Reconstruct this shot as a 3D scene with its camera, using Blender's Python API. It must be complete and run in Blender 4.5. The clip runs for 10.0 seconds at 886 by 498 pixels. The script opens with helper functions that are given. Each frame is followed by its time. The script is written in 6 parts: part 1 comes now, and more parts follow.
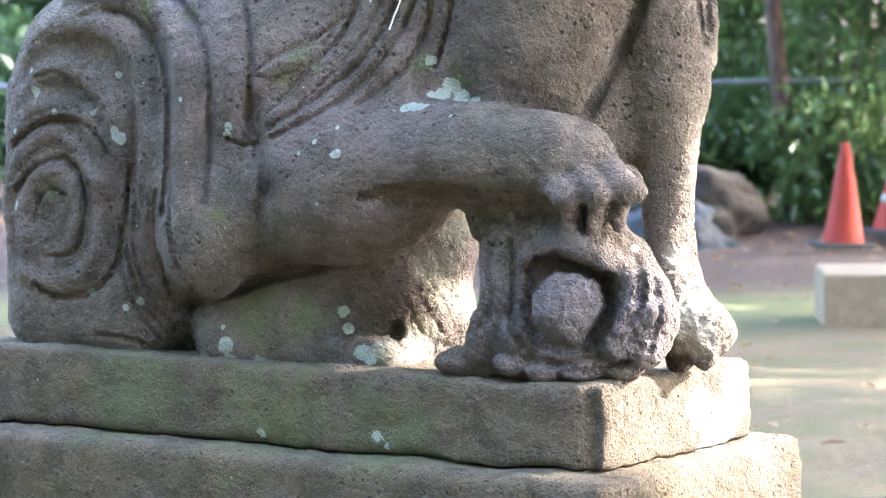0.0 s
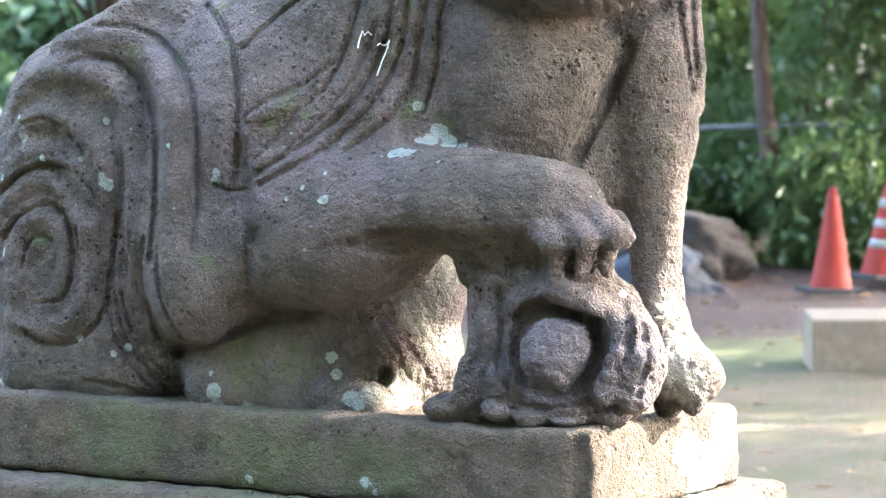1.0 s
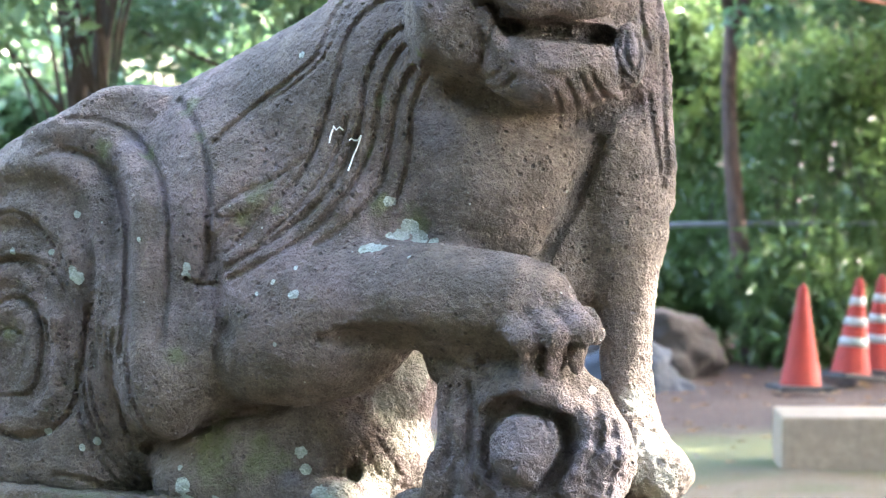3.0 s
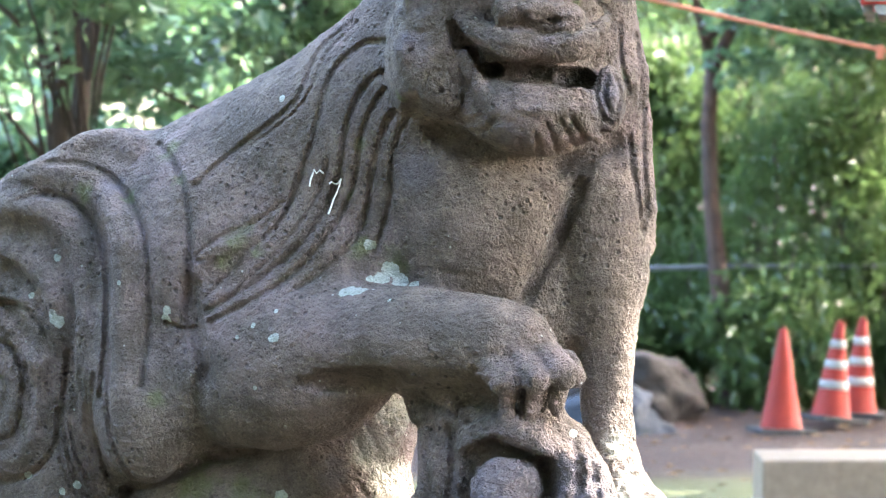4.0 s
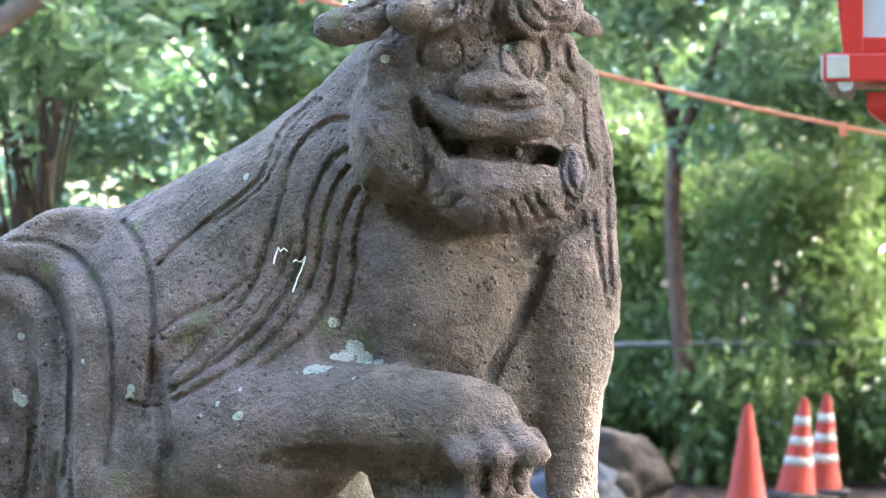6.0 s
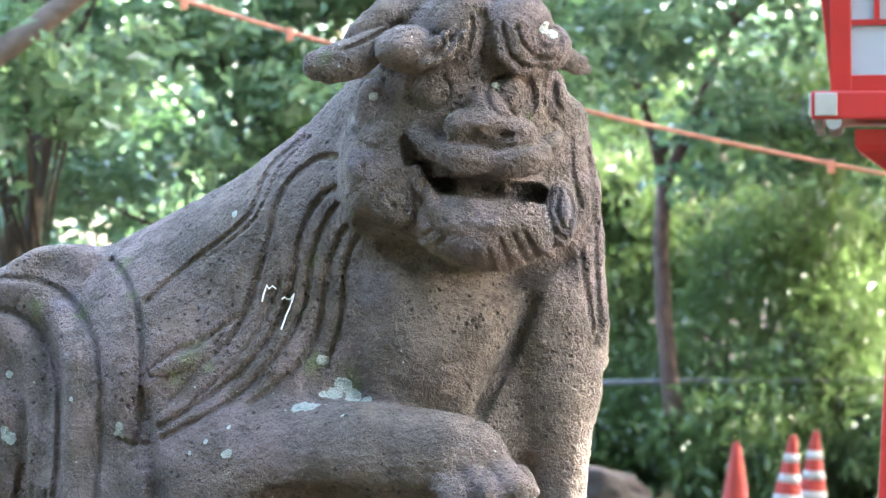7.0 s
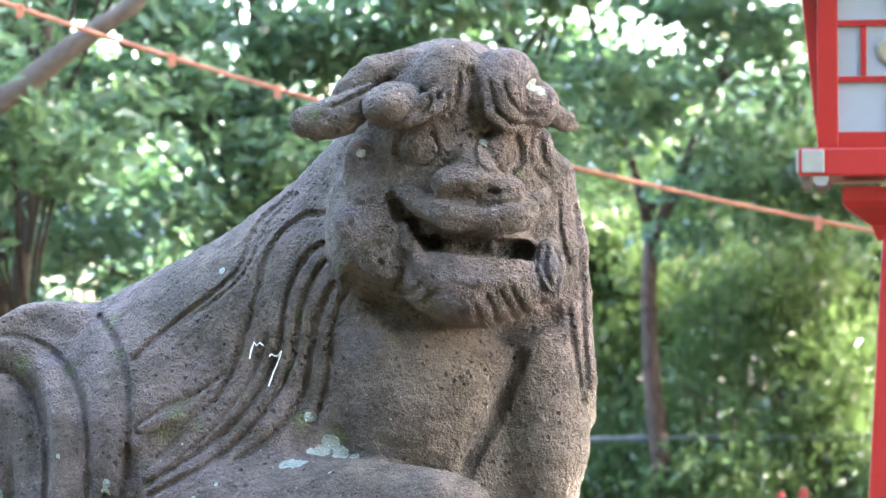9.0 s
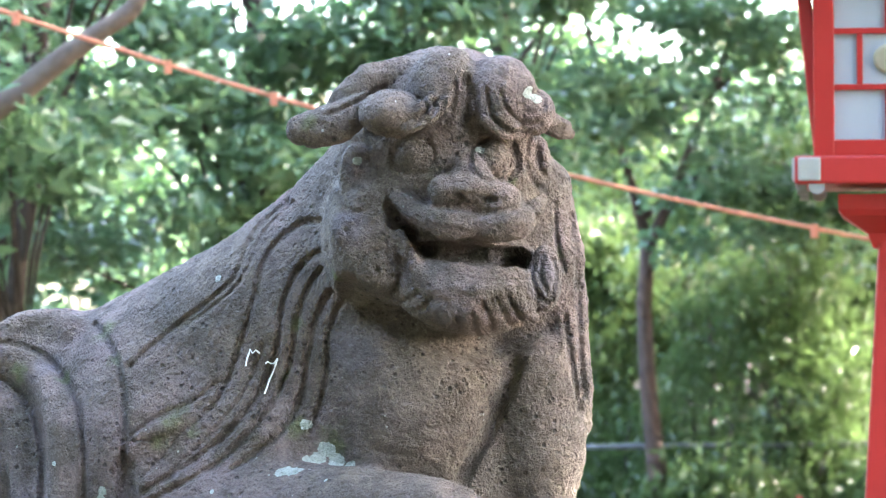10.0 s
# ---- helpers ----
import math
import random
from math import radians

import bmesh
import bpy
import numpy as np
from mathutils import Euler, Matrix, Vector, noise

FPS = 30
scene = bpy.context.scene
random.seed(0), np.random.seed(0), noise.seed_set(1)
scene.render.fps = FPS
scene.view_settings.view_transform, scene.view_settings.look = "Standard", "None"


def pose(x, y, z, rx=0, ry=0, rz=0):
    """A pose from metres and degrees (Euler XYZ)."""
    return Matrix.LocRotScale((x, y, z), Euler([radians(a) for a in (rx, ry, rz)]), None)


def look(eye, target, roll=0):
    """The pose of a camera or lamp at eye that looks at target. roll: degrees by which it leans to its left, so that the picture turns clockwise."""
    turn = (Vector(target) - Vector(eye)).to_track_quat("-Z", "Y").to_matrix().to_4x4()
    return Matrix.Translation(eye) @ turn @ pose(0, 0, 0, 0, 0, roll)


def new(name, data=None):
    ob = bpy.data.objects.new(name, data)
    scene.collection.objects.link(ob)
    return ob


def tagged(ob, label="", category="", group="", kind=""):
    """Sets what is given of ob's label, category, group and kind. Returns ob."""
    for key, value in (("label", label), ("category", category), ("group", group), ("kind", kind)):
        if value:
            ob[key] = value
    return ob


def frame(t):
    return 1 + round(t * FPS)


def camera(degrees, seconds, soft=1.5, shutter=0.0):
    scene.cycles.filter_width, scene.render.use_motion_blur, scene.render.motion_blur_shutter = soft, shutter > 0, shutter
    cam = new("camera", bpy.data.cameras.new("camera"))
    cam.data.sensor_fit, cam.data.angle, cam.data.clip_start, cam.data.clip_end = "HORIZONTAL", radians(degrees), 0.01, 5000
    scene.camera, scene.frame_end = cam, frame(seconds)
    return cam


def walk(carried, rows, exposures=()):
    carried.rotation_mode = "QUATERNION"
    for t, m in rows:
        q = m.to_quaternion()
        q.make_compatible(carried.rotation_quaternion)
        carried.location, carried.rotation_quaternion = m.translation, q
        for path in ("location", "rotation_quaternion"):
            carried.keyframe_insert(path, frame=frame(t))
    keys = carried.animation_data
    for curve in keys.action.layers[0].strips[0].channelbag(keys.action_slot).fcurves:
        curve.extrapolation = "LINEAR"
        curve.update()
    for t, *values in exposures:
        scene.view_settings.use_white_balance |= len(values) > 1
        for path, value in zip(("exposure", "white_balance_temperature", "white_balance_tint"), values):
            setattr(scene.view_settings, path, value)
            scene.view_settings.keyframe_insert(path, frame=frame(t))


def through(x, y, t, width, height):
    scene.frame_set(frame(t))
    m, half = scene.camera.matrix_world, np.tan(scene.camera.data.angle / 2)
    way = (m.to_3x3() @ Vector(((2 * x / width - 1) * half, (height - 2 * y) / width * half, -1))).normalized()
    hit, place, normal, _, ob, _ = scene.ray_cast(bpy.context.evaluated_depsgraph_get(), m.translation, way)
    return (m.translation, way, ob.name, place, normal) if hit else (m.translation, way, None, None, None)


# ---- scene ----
cam = camera(14.887, 10.0, 1.2)
cam.data.dof.use_dof, cam.data.dof.focus_distance, cam.data.dof.aperture_fstop = True, 5.15, 12.0
EYE = 1.6
# seconds, yaw, pitch, roll: the camera turns where it stands
ROWS = [
    (0.0, 1.219, -4.584, 0.245),
    (0.5, 1.119, -4.205, 0.209),
    (1.0, 1.008, -3.814, 0.323),
    (1.5, 0.883, -3.373, 0.184),
    (2.0, 0.769, -2.976, 0.054),
    (2.5, 0.658, -2.591, -0.024),
    (4.0, 0.193, -1.471, -0.002),
    (4.5, -0.000, -1.150, 0.000),
    (5.0, -0.146, -0.813, 0.026),
    (5.5, -0.284, -0.487, 0.077),
    (7.0, -0.607, 0.472, 0.146),
    (7.5, -0.664, 0.758, 0.131),
    (8.0, -0.707, 1.016, 0.160),
    (8.5, -0.760, 1.256, 0.083),
    (9.0, -0.818, 1.431, 0.156),
    (9.5, -0.856, 1.533, 0.158),
    (10.0, -0.884, 1.560, 0.125),
]

walk(cam, [(t, pose(0, 0, EYE, 90 + pitch, roll, yaw)) for t, yaw, pitch, roll in ROWS])

# ---- light ----
SUN_TURN, SUN_RISE = 80.0, 34.0  # degrees from straight ahead to the right, and above the horizon
world = bpy.data.worlds.new("sky")
scene.world = world
world.use_nodes = True
sky = world.node_tree.nodes.new("ShaderNodeTexSky")
sky.sky_type, sky.sun_disc = "NISHITA", False
sky.sun_elevation, sky.sun_rotation = radians(SUN_RISE), radians(SUN_TURN)
sky.air_density, sky.dust_density = 1.0, 3.0
world.node_tree.links.new(sky.outputs[0], world.node_tree.nodes["Background"].inputs[0])
world.node_tree.nodes["Background"].inputs[1].default_value = 0.15
sun = new("sun", bpy.data.lights.new("sun", "SUN"))
sun.data.energy, sun.data.angle, sun.data.color = 2.1, radians(0.6), (1.0, 0.94, 0.85)
to_sun = Vector((math.sin(radians(SUN_TURN)) * math.cos(radians(SUN_RISE)), math.cos(radians(SUN_TURN)) * math.cos(radians(SUN_RISE)), math.sin(radians(SUN_RISE))))
sun.matrix_world = look(to_sun * 50, (0, 0, 0))
scene.view_settings.exposure = 4.85


# ---- materials ----
class Mat:
    """A node material with short calls for the nodes that it needs."""

    def __init__(self, name, rough=0.8, metal=0.0):
        self.mat = bpy.data.materials.new(name)
        self.mat.use_nodes = True
        self.nodes, self.links = self.mat.node_tree.nodes, self.mat.node_tree.links
        self.bsdf = self.nodes["Principled BSDF"]
        self.bsdf.inputs["Roughness"].default_value, self.bsdf.inputs["Metallic"].default_value = rough, metal
        self.coord = self.nodes.new("ShaderNodeTexCoord").outputs["Object"]

    def put(self, socket, value):
        if isinstance(value, bpy.types.NodeSocket):
            self.links.new(value, socket)
        else:
            socket.default_value = value

    def noise(self, scale, detail=4.0, rough=0.55, stretch=None):
        n = self.nodes.new("ShaderNodeTexNoise")
        n.inputs["Scale"].default_value, n.inputs["Detail"].default_value, n.inputs["Roughness"].default_value = scale, detail, rough
        where = self.coord
        if stretch:
            m = self.nodes.new("ShaderNodeMapping")
            m.inputs["Scale"].default_value = stretch
            self.links.new(where, m.inputs["Vector"])
            where = m.outputs[0]
        self.links.new(where, n.inputs["Vector"])
        return n.outputs[0]

    def cells(self, scale, feature="F1", rand=1.0):
        n = self.nodes.new("ShaderNodeTexVoronoi")
        n.feature = feature
        n.inputs["Scale"].default_value, n.inputs["Randomness"].default_value = scale, rand
        self.links.new(self.coord, n.inputs["Vector"])
        return n.outputs["Distance"]

    def step(self, value, low, high, a=0.0, b=1.0):
        n = self.nodes.new("ShaderNodeMapRange")
        n.interpolation_type = "SMOOTHSTEP"
        for key, v in zip((1, 2, 3, 4), (low, high, a, b)):
            n.inputs[key].default_value = v
        self.put(n.inputs[0], value)
        return n.outputs[0]

    def sums(self, op, a, b):
        n = self.nodes.new("ShaderNodeMath")
        n.operation = op
        self.put(n.inputs[0], a)
        self.put(n.inputs[1], b)
        return n.outputs[0]

    def mix(self, fac, a, b, kind="MIX"):
        n = self.nodes.new("ShaderNodeMix")
        n.data_type, n.blend_type = "RGBA", kind
        self.put(n.inputs[0], fac)
        for socket, v in ((n.inputs[6], a), (n.inputs[7], b)):
            self.put(socket, v if isinstance(v, bpy.types.NodeSocket) else (*v, 1.0))
        return n.outputs[2]

    def field(self, name):
        n = self.nodes.new("ShaderNodeAttribute")
        n.attribute_name = name
        return n.outputs["Fac"]

    def dice(self):
        return self.nodes.new("ShaderNodeObjectInfo").outputs["Random"]

    def island(self):
        return self.nodes.new("ShaderNodeNewGeometry").outputs["Random Per Island"]

    def up(self):
        n = self.nodes.new("ShaderNodeSeparateXYZ")
        self.links.new(self.nodes.new("ShaderNodeNewGeometry").outputs["Normal"], n.inputs[0])
        return n.outputs[2]

    def done(self, color, height=None, depth=0.004, strength=1.0, rough=None):
        c = color if isinstance(color, bpy.types.NodeSocket) else (*color, 1.0)
        self.put(self.bsdf.inputs["Base Color"], c)
        if rough is not None:
            self.put(self.bsdf.inputs["Roughness"], rough)
        if height is not None:
            b = self.nodes.new("ShaderNodeBump")
            b.inputs["Strength"].default_value, b.inputs["Distance"].default_value = strength, depth
            self.links.new(height, b.inputs["Height"])
            self.links.new(b.outputs[0], self.bsdf.inputs["Normal"])
        return self.mat


def stone_material(name, base, purple, worn=True):
    """Weathered andesite: grain, pores, warm and purple patches, moss, crusts of pale lichen and painted sunlit
    patches.
    """
    m = Mat(name, 0.92)
    grain, fine, patch, broad = m.noise(210, 5, 0.7), m.noise(520, 3, 0.7), m.noise(16, 6, 0.6), m.noise(3.2, 4)
    color = m.mix(m.step(broad, 0.4, 0.62), base, purple)
    color = m.mix(m.step(patch, 0.4, 0.62), color, [0.58 * v for v in base])
    color = m.mix(m.sums("MULTIPLY", m.step(grain, 0.48, 0.75), 0.38), color, (0.30, 0.26, 0.22))
    color = m.mix(m.sums("MULTIPLY", m.step(grain, 0.46, 0.30), 0.5), color, (0.055, 0.043, 0.035))
    color = m.mix(m.sums("MULTIPLY", m.step(fine, 0.5, 0.75), 0.2), color, (0.42, 0.38, 0.33))
    area = m.step(m.noise(7, 3), 0.46, 0.62)
    pores = m.sums("MULTIPLY", m.step(m.sums("ADD", m.cells(52), m.sums("MULTIPLY", m.noise(140, 3), 0.25)), 0.24, 0.37, 1, 0), area)
    small = m.step(m.cells(125), 0.16, 0.3, 1, 0)
    color = m.mix(m.sums("MULTIPLY", pores, 0.65), color, (0.024, 0.019, 0.016))
    color = m.mix(m.sums("MULTIPLY", small, 0.3), color, (0.04, 0.033, 0.028))
    if worn:
        stain = m.sums("ADD", m.field("violet"), m.sums("MULTIPLY", m.sums("SUBTRACT", m.noise(30, 5, 0.65), 0.5), 1.2))
        color = m.mix(m.sums("MULTIPLY", m.step(stain, 0.35, 0.95), 0.7), color, m.mix(m.noise(120, 4), (0.085, 0.075, 0.095), (0.20, 0.175, 0.195)))
        # sunlight put into the colour: the stone turns paler near the "pale" spots
        pale = m.sums("ADD", m.field("pale"), m.sums("MULTIPLY", m.sums("SUBTRACT", m.noise(40, 5, 0.7), 0.5), 1.4))
        color = m.mix(m.sums("MULTIPLY", m.step(pale, 0.35, 0.85), 0.75), color, m.mix(m.noise(90, 5), (0.30, 0.27, 0.20), (0.58, 0.55, 0.48)))
        ragged = m.sums("ADD", m.field("moss"), m.sums("MULTIPLY", m.sums("SUBTRACT", m.noise(24, 6, 0.65), 0.5), 2.0))
        color = m.mix(m.sums("MULTIPLY", m.step(ragged, 0.35, 1.1), 0.75), color, m.mix(m.noise(70, 4), (0.085, 0.10, 0.04), (0.16, 0.17, 0.075)))
        ragged = m.sums("ADD", m.field("lichen"), m.sums("MULTIPLY", m.sums("SUBTRACT", m.noise(75, 5, 0.7), 0.5), 1.1))
        crust = m.step(ragged, 0.46, 0.54)
        color = m.mix(m.sums("MULTIPLY", crust, 0.85), color, m.mix(m.noise(130, 4), (0.32, 0.36, 0.32), (0.54, 0.57, 0.52)))
    speck = m.sums("MULTIPLY", m.step(m.cells(34), 0.05, 0.08, 1, 0), m.step(m.noise(6.3, 2), 0.5, 0.58))
    color = m.mix(m.sums("MULTIPLY", speck, 0.7), color, (0.46, 0.46, 0.42))
    height = m.sums("ADD", m.sums("MULTIPLY", grain, 0.55), m.sums("MULTIPLY", m.noise(70, 6, 0.6), 1.1))
    height = m.sums("SUBTRACT", height, m.sums("ADD", m.sums("MULTIPLY", pores, 1.0), m.sums("MULTIPLY", small, 0.35)))
    return m.done(color, height, 0.019, 1.0)


STONE = stone_material("andesite", (0.166, 0.127, 0.105), (0.186, 0.133, 0.128))
PLINTH_STONE = stone_material("plinth andesite", (0.15, 0.108, 0.068), (0.152, 0.108, 0.08))


def ground_material():
    m = Mat("trodden earth", 0.95)
    n = m.nodes.new("ShaderNodeSeparateXYZ")
    m.links.new(m.coord, n.inputs[0])
    edge = m.sums("ADD", n.outputs[1], m.sums("MULTIPLY", m.sums("SUBTRACT", m.noise(0.9, 4), 0.5), 1.6))
    fine, mid = m.noise(30, 6, 0.65), m.noise(2.2, 5)
    earth = m.mix(m.step(fine, 0.35, 0.7), (0.018, 0.006, 0.004), (0.048, 0.017, 0.010))
    earth = m.mix(m.step(m.cells(26), 0.1, 0.3, 0.7, 0), earth, (0.15, 0.085, 0.06))
    path = m.mix(m.step(fine, 0.3, 0.75), (0.078, 0.052, 0.026), (0.12, 0.084, 0.046))
    path = m.mix(m.step(mid, 0.42, 0.62, 0, 0.8), path, (0.062, 0.058, 0.016))
    color = m.mix(m.step(edge, 17.2, 17.9), path, earth)
    mossy = m.sums("MULTIPLY", m.step(edge, 15.4, 16.4), m.step(edge, 17.9, 17.0))
    color = m.mix(m.sums("MULTIPLY", mossy, 0.8), color, (0.066, 0.076, 0.018))
    return m.done(color, fine, 0.03)


GROUND = ground_material()


def plain_material(name, color, rough=0.6, grain=40.0, vary=0.25, bump=0.002, metal=0.0):
    m = Mat(name, rough, metal)
    a, b = m.noise(grain, 5), m.noise(grain / 9, 3)
    c = m.mix(m.step(a, 0.3, 0.7), color, [v * (1 - vary) for v in color])
    c = m.mix(m.step(b, 0.45, 0.75, 0, 0.7), c, [v * (1 - vary) * 0.9 + 0.012 for v in color])
    return m.done(c, a, bump)


CONE_RED = plain_material("orange red plastic", (0.24, 0.014, 0.006), 0.8, 8, 0.18)
CONE_WHITE = plain_material("worn reflective tape", (0.28, 0.28, 0.27), 0.5, 22, 0.3)
RUBBER = plain_material("black rubber", (0.022, 0.022, 0.024), 0.75, 30)
CONCRETE = plain_material("pale concrete", (0.20, 0.145, 0.098), 0.9, 18, 0.25, 0.006)
RED_PAINT = plain_material("vermilion paint", (0.33, 0.014, 0.012), 0.42, 5, 0.12)
PAPER = plain_material("white lantern panel", (0.28, 0.30, 0.335), 0.6, 6, 0.06)
METAL_CAP = plain_material("pale metal cap", (0.34, 0.33, 0.30), 0.45, 14, 0.2, 0.002, 0.3)
BRASS = plain_material("dull brass", (0.42, 0.37, 0.27), 0.5, 20, 0.3, 0.002, 0.4)
ROPE = plain_material("orange rope", (0.46, 0.16, 0.085), 0.8, 60, 0.3, 0.004)
PALE_BARK = plain_material("grey brown bark", (0.10, 0.076, 0.06), 0.95, 12, 0.4, 0.02)
RED_BARK = plain_material("reddish brown bark", (0.075, 0.042, 0.032), 0.95, 14, 0.5, 0.03)
BARK = plain_material("brown bark", (0.045, 0.032, 0.025), 0.95, 14, 0.5, 0.03)
ROCK = plain_material("grey brown boulder", (0.028, 0.021, 0.020), 0.95, 7, 0.45, 0.05)
BLUE_ROCK = plain_material("blue grey boulder", (0.045, 0.055, 0.08), 0.9, 7, 0.4, 0.04)
RAIL = plain_material("galvanised pipe", (0.20, 0.21, 0.22), 0.5, 12, 0.3, 0.002, 0.5)
WEB = plain_material("white thread", (0.75, 0.75, 0.73), 0.9, 60, 0.1)


def leaf_material(name, dark, light, through):
    m = Mat(name, 0.27)
    color = m.mix(m.island(), dark, light)
    m.done(m.mix(m.step(m.noise(0.8, 3), 0.35, 0.7), color, [v * 0.75 for v in dark]))
    shine = m.nodes.new("ShaderNodeBsdfTranslucent")
    shine.inputs[0].default_value = (*through, 1)
    mixer = m.nodes.new("ShaderNodeMixShader")
    mixer.inputs[0].default_value = 0.38
    m.links.new(m.bsdf.outputs[0], mixer.inputs[1])
    m.links.new(shine.outputs[0], mixer.inputs[2])
    m.links.new(mixer.outputs[0], m.nodes["Material Output"].inputs[0])
    return m.mat


LEAF_BLUE = leaf_material("blue green leaf", (0.055, 0.108, 0.062), (0.135, 0.205, 0.13), (0.18, 0.30, 0.14))
LEAF_BRIGHT = leaf_material("fresh green leaf", (0.075, 0.14, 0.055), (0.16, 0.24, 0.11), (0.19, 0.34, 0.12))
LEAF_BAMBOO = leaf_material("bamboo leaf", (0.050, 0.088, 0.026), (0.11, 0.155, 0.062), (0.14, 0.22, 0.075))
LEAF_DRY = leaf_material("dry fallen leaf", (0.12, 0.06, 0.03), (0.42, 0.30, 0.20), (0.2, 0.12, 0.05))


# ---- mesh helpers ----
def mesh_of(name, verts, faces, material, smooth=False):
    me = bpy.data.meshes.new(name)
    me.from_pydata(verts, [], faces)
    me.materials.append(material)
    if smooth:
        me.polygons.foreach_set("use_smooth", [True] * len(me.polygons))
    me.update()
    return me


def part(name, bm, material, parent, label="", smooth=False):
    """A bmesh as one mesh object under a thing or a part."""
    me = bpy.data.meshes.new(name)
    bm.to_mesh(me)
    bm.free()
    me.materials.append(material)
    if smooth:
        me.polygons.foreach_set("use_smooth", [True] * len(me.polygons))
    ob = new(name, me)
    if parent:
        ob.parent = parent
    return tagged(ob, label)


def box(lo, hi, bevel=0.0, bm=None, m=None):
    bm = bm or bmesh.new()
    size = [b - a for a, b in zip(lo, hi)]
    got = bmesh.ops.create_cube(bm, size=1, matrix=(m or Matrix()) @ Matrix.Translation([(a + b) / 2 for a, b in zip(lo, hi)]) @ Matrix.Diagonal((*size, 1)))
    if bevel:
        edges = list({e for v in got["verts"] for e in v.link_edges})
        bmesh.ops.bevel(bm, geom=edges, offset=bevel, segments=2, affect="EDGES", profile=0.6)
    return bm


def lathe(profile, segments=32, bm=None, m=None):
    """A turned form from (radius, height) pairs."""
    bm = bm or bmesh.new()
    m = m or Matrix()
    rings = [[bm.verts.new(m @ Vector((r * math.cos(a), r * math.sin(a), z))) for a in np.arange(segments) * 2 * math.pi / segments] for r, z in profile]
    for low, high in zip(rings, rings[1:]):
        for i in range(segments):
            j = (i + 1) % segments
            bm.faces.new((low[i], low[j], high[j], high[i]))
    bm.faces.new(rings[0][::-1])
    bm.faces.new(rings[-1])
    return bm


def tube(points, radii, sides=8, bm=None):
    """A round, tapering form along a bent line."""
    bm = bm or bmesh.new()
    pts = [Vector(p) for p in points]
    rings = []
    for i, p in enumerate(pts):
        way = (pts[min(i + 1, len(pts) - 1)] - pts[max(i - 1, 0)]).normalized()
        a = way.orthogonal().normalized() if abs(way.z) < 0.9 else way.cross(Vector((0, 1, 0))).normalized()
        b = way.cross(a)
        rings.append([bm.verts.new(p + float(radii[i]) * (math.cos(w) * a + math.sin(w) * b)) for w in np.arange(sides) * 2 * math.pi / sides])
    for low, high in zip(rings, rings[1:]):
        turn = min(range(sides), key=lambda k: (low[0].co - high[k].co).length)
        for i in range(sides):
            bm.faces.new((low[i], low[(i + 1) % sides], high[(i + 1 + turn) % sides], high[(i + turn) % sides]))
    bm.faces.new(rings[0][::-1])
    bm.faces.new(rings[-1])
    bmesh.ops.recalc_face_normals(bm, faces=bm.faces)
    return bm


# ---- ground ----
def build_ground():
    xs = np.concatenate([np.linspace(-400, -12, 8), np.linspace(-10, 10, 81), np.linspace(12, 400, 8)])
    ys = np.concatenate([np.linspace(-400, 0, 8), np.linspace(1, 30, 117), np.linspace(32, 600, 8)])
    verts = []
    for y in ys:
        for x in xs:
            z = 0.035 * noise.noise((x * 0.6, y * 0.6, 0)) + 0.02 * noise.noise((x * 2.3, y * 2.3, 4)) if abs(x) < 11 and 0 < y < 31 else 0
            verts.append((x, y, z - 0.03))
    n = len(xs)
    faces = [(j * n + i, j * n + i + 1, (j + 1) * n + i + 1, (j + 1) * n + i) for j in range(len(ys) - 1) for i in range(n - 1)]
    ob = new("ground", mesh_of("ground", verts, faces, GROUND, True))
    tagged(ob, "mossy trodden earth with reddish leaf litter farther off", "ground", kind="structure")


build_ground()


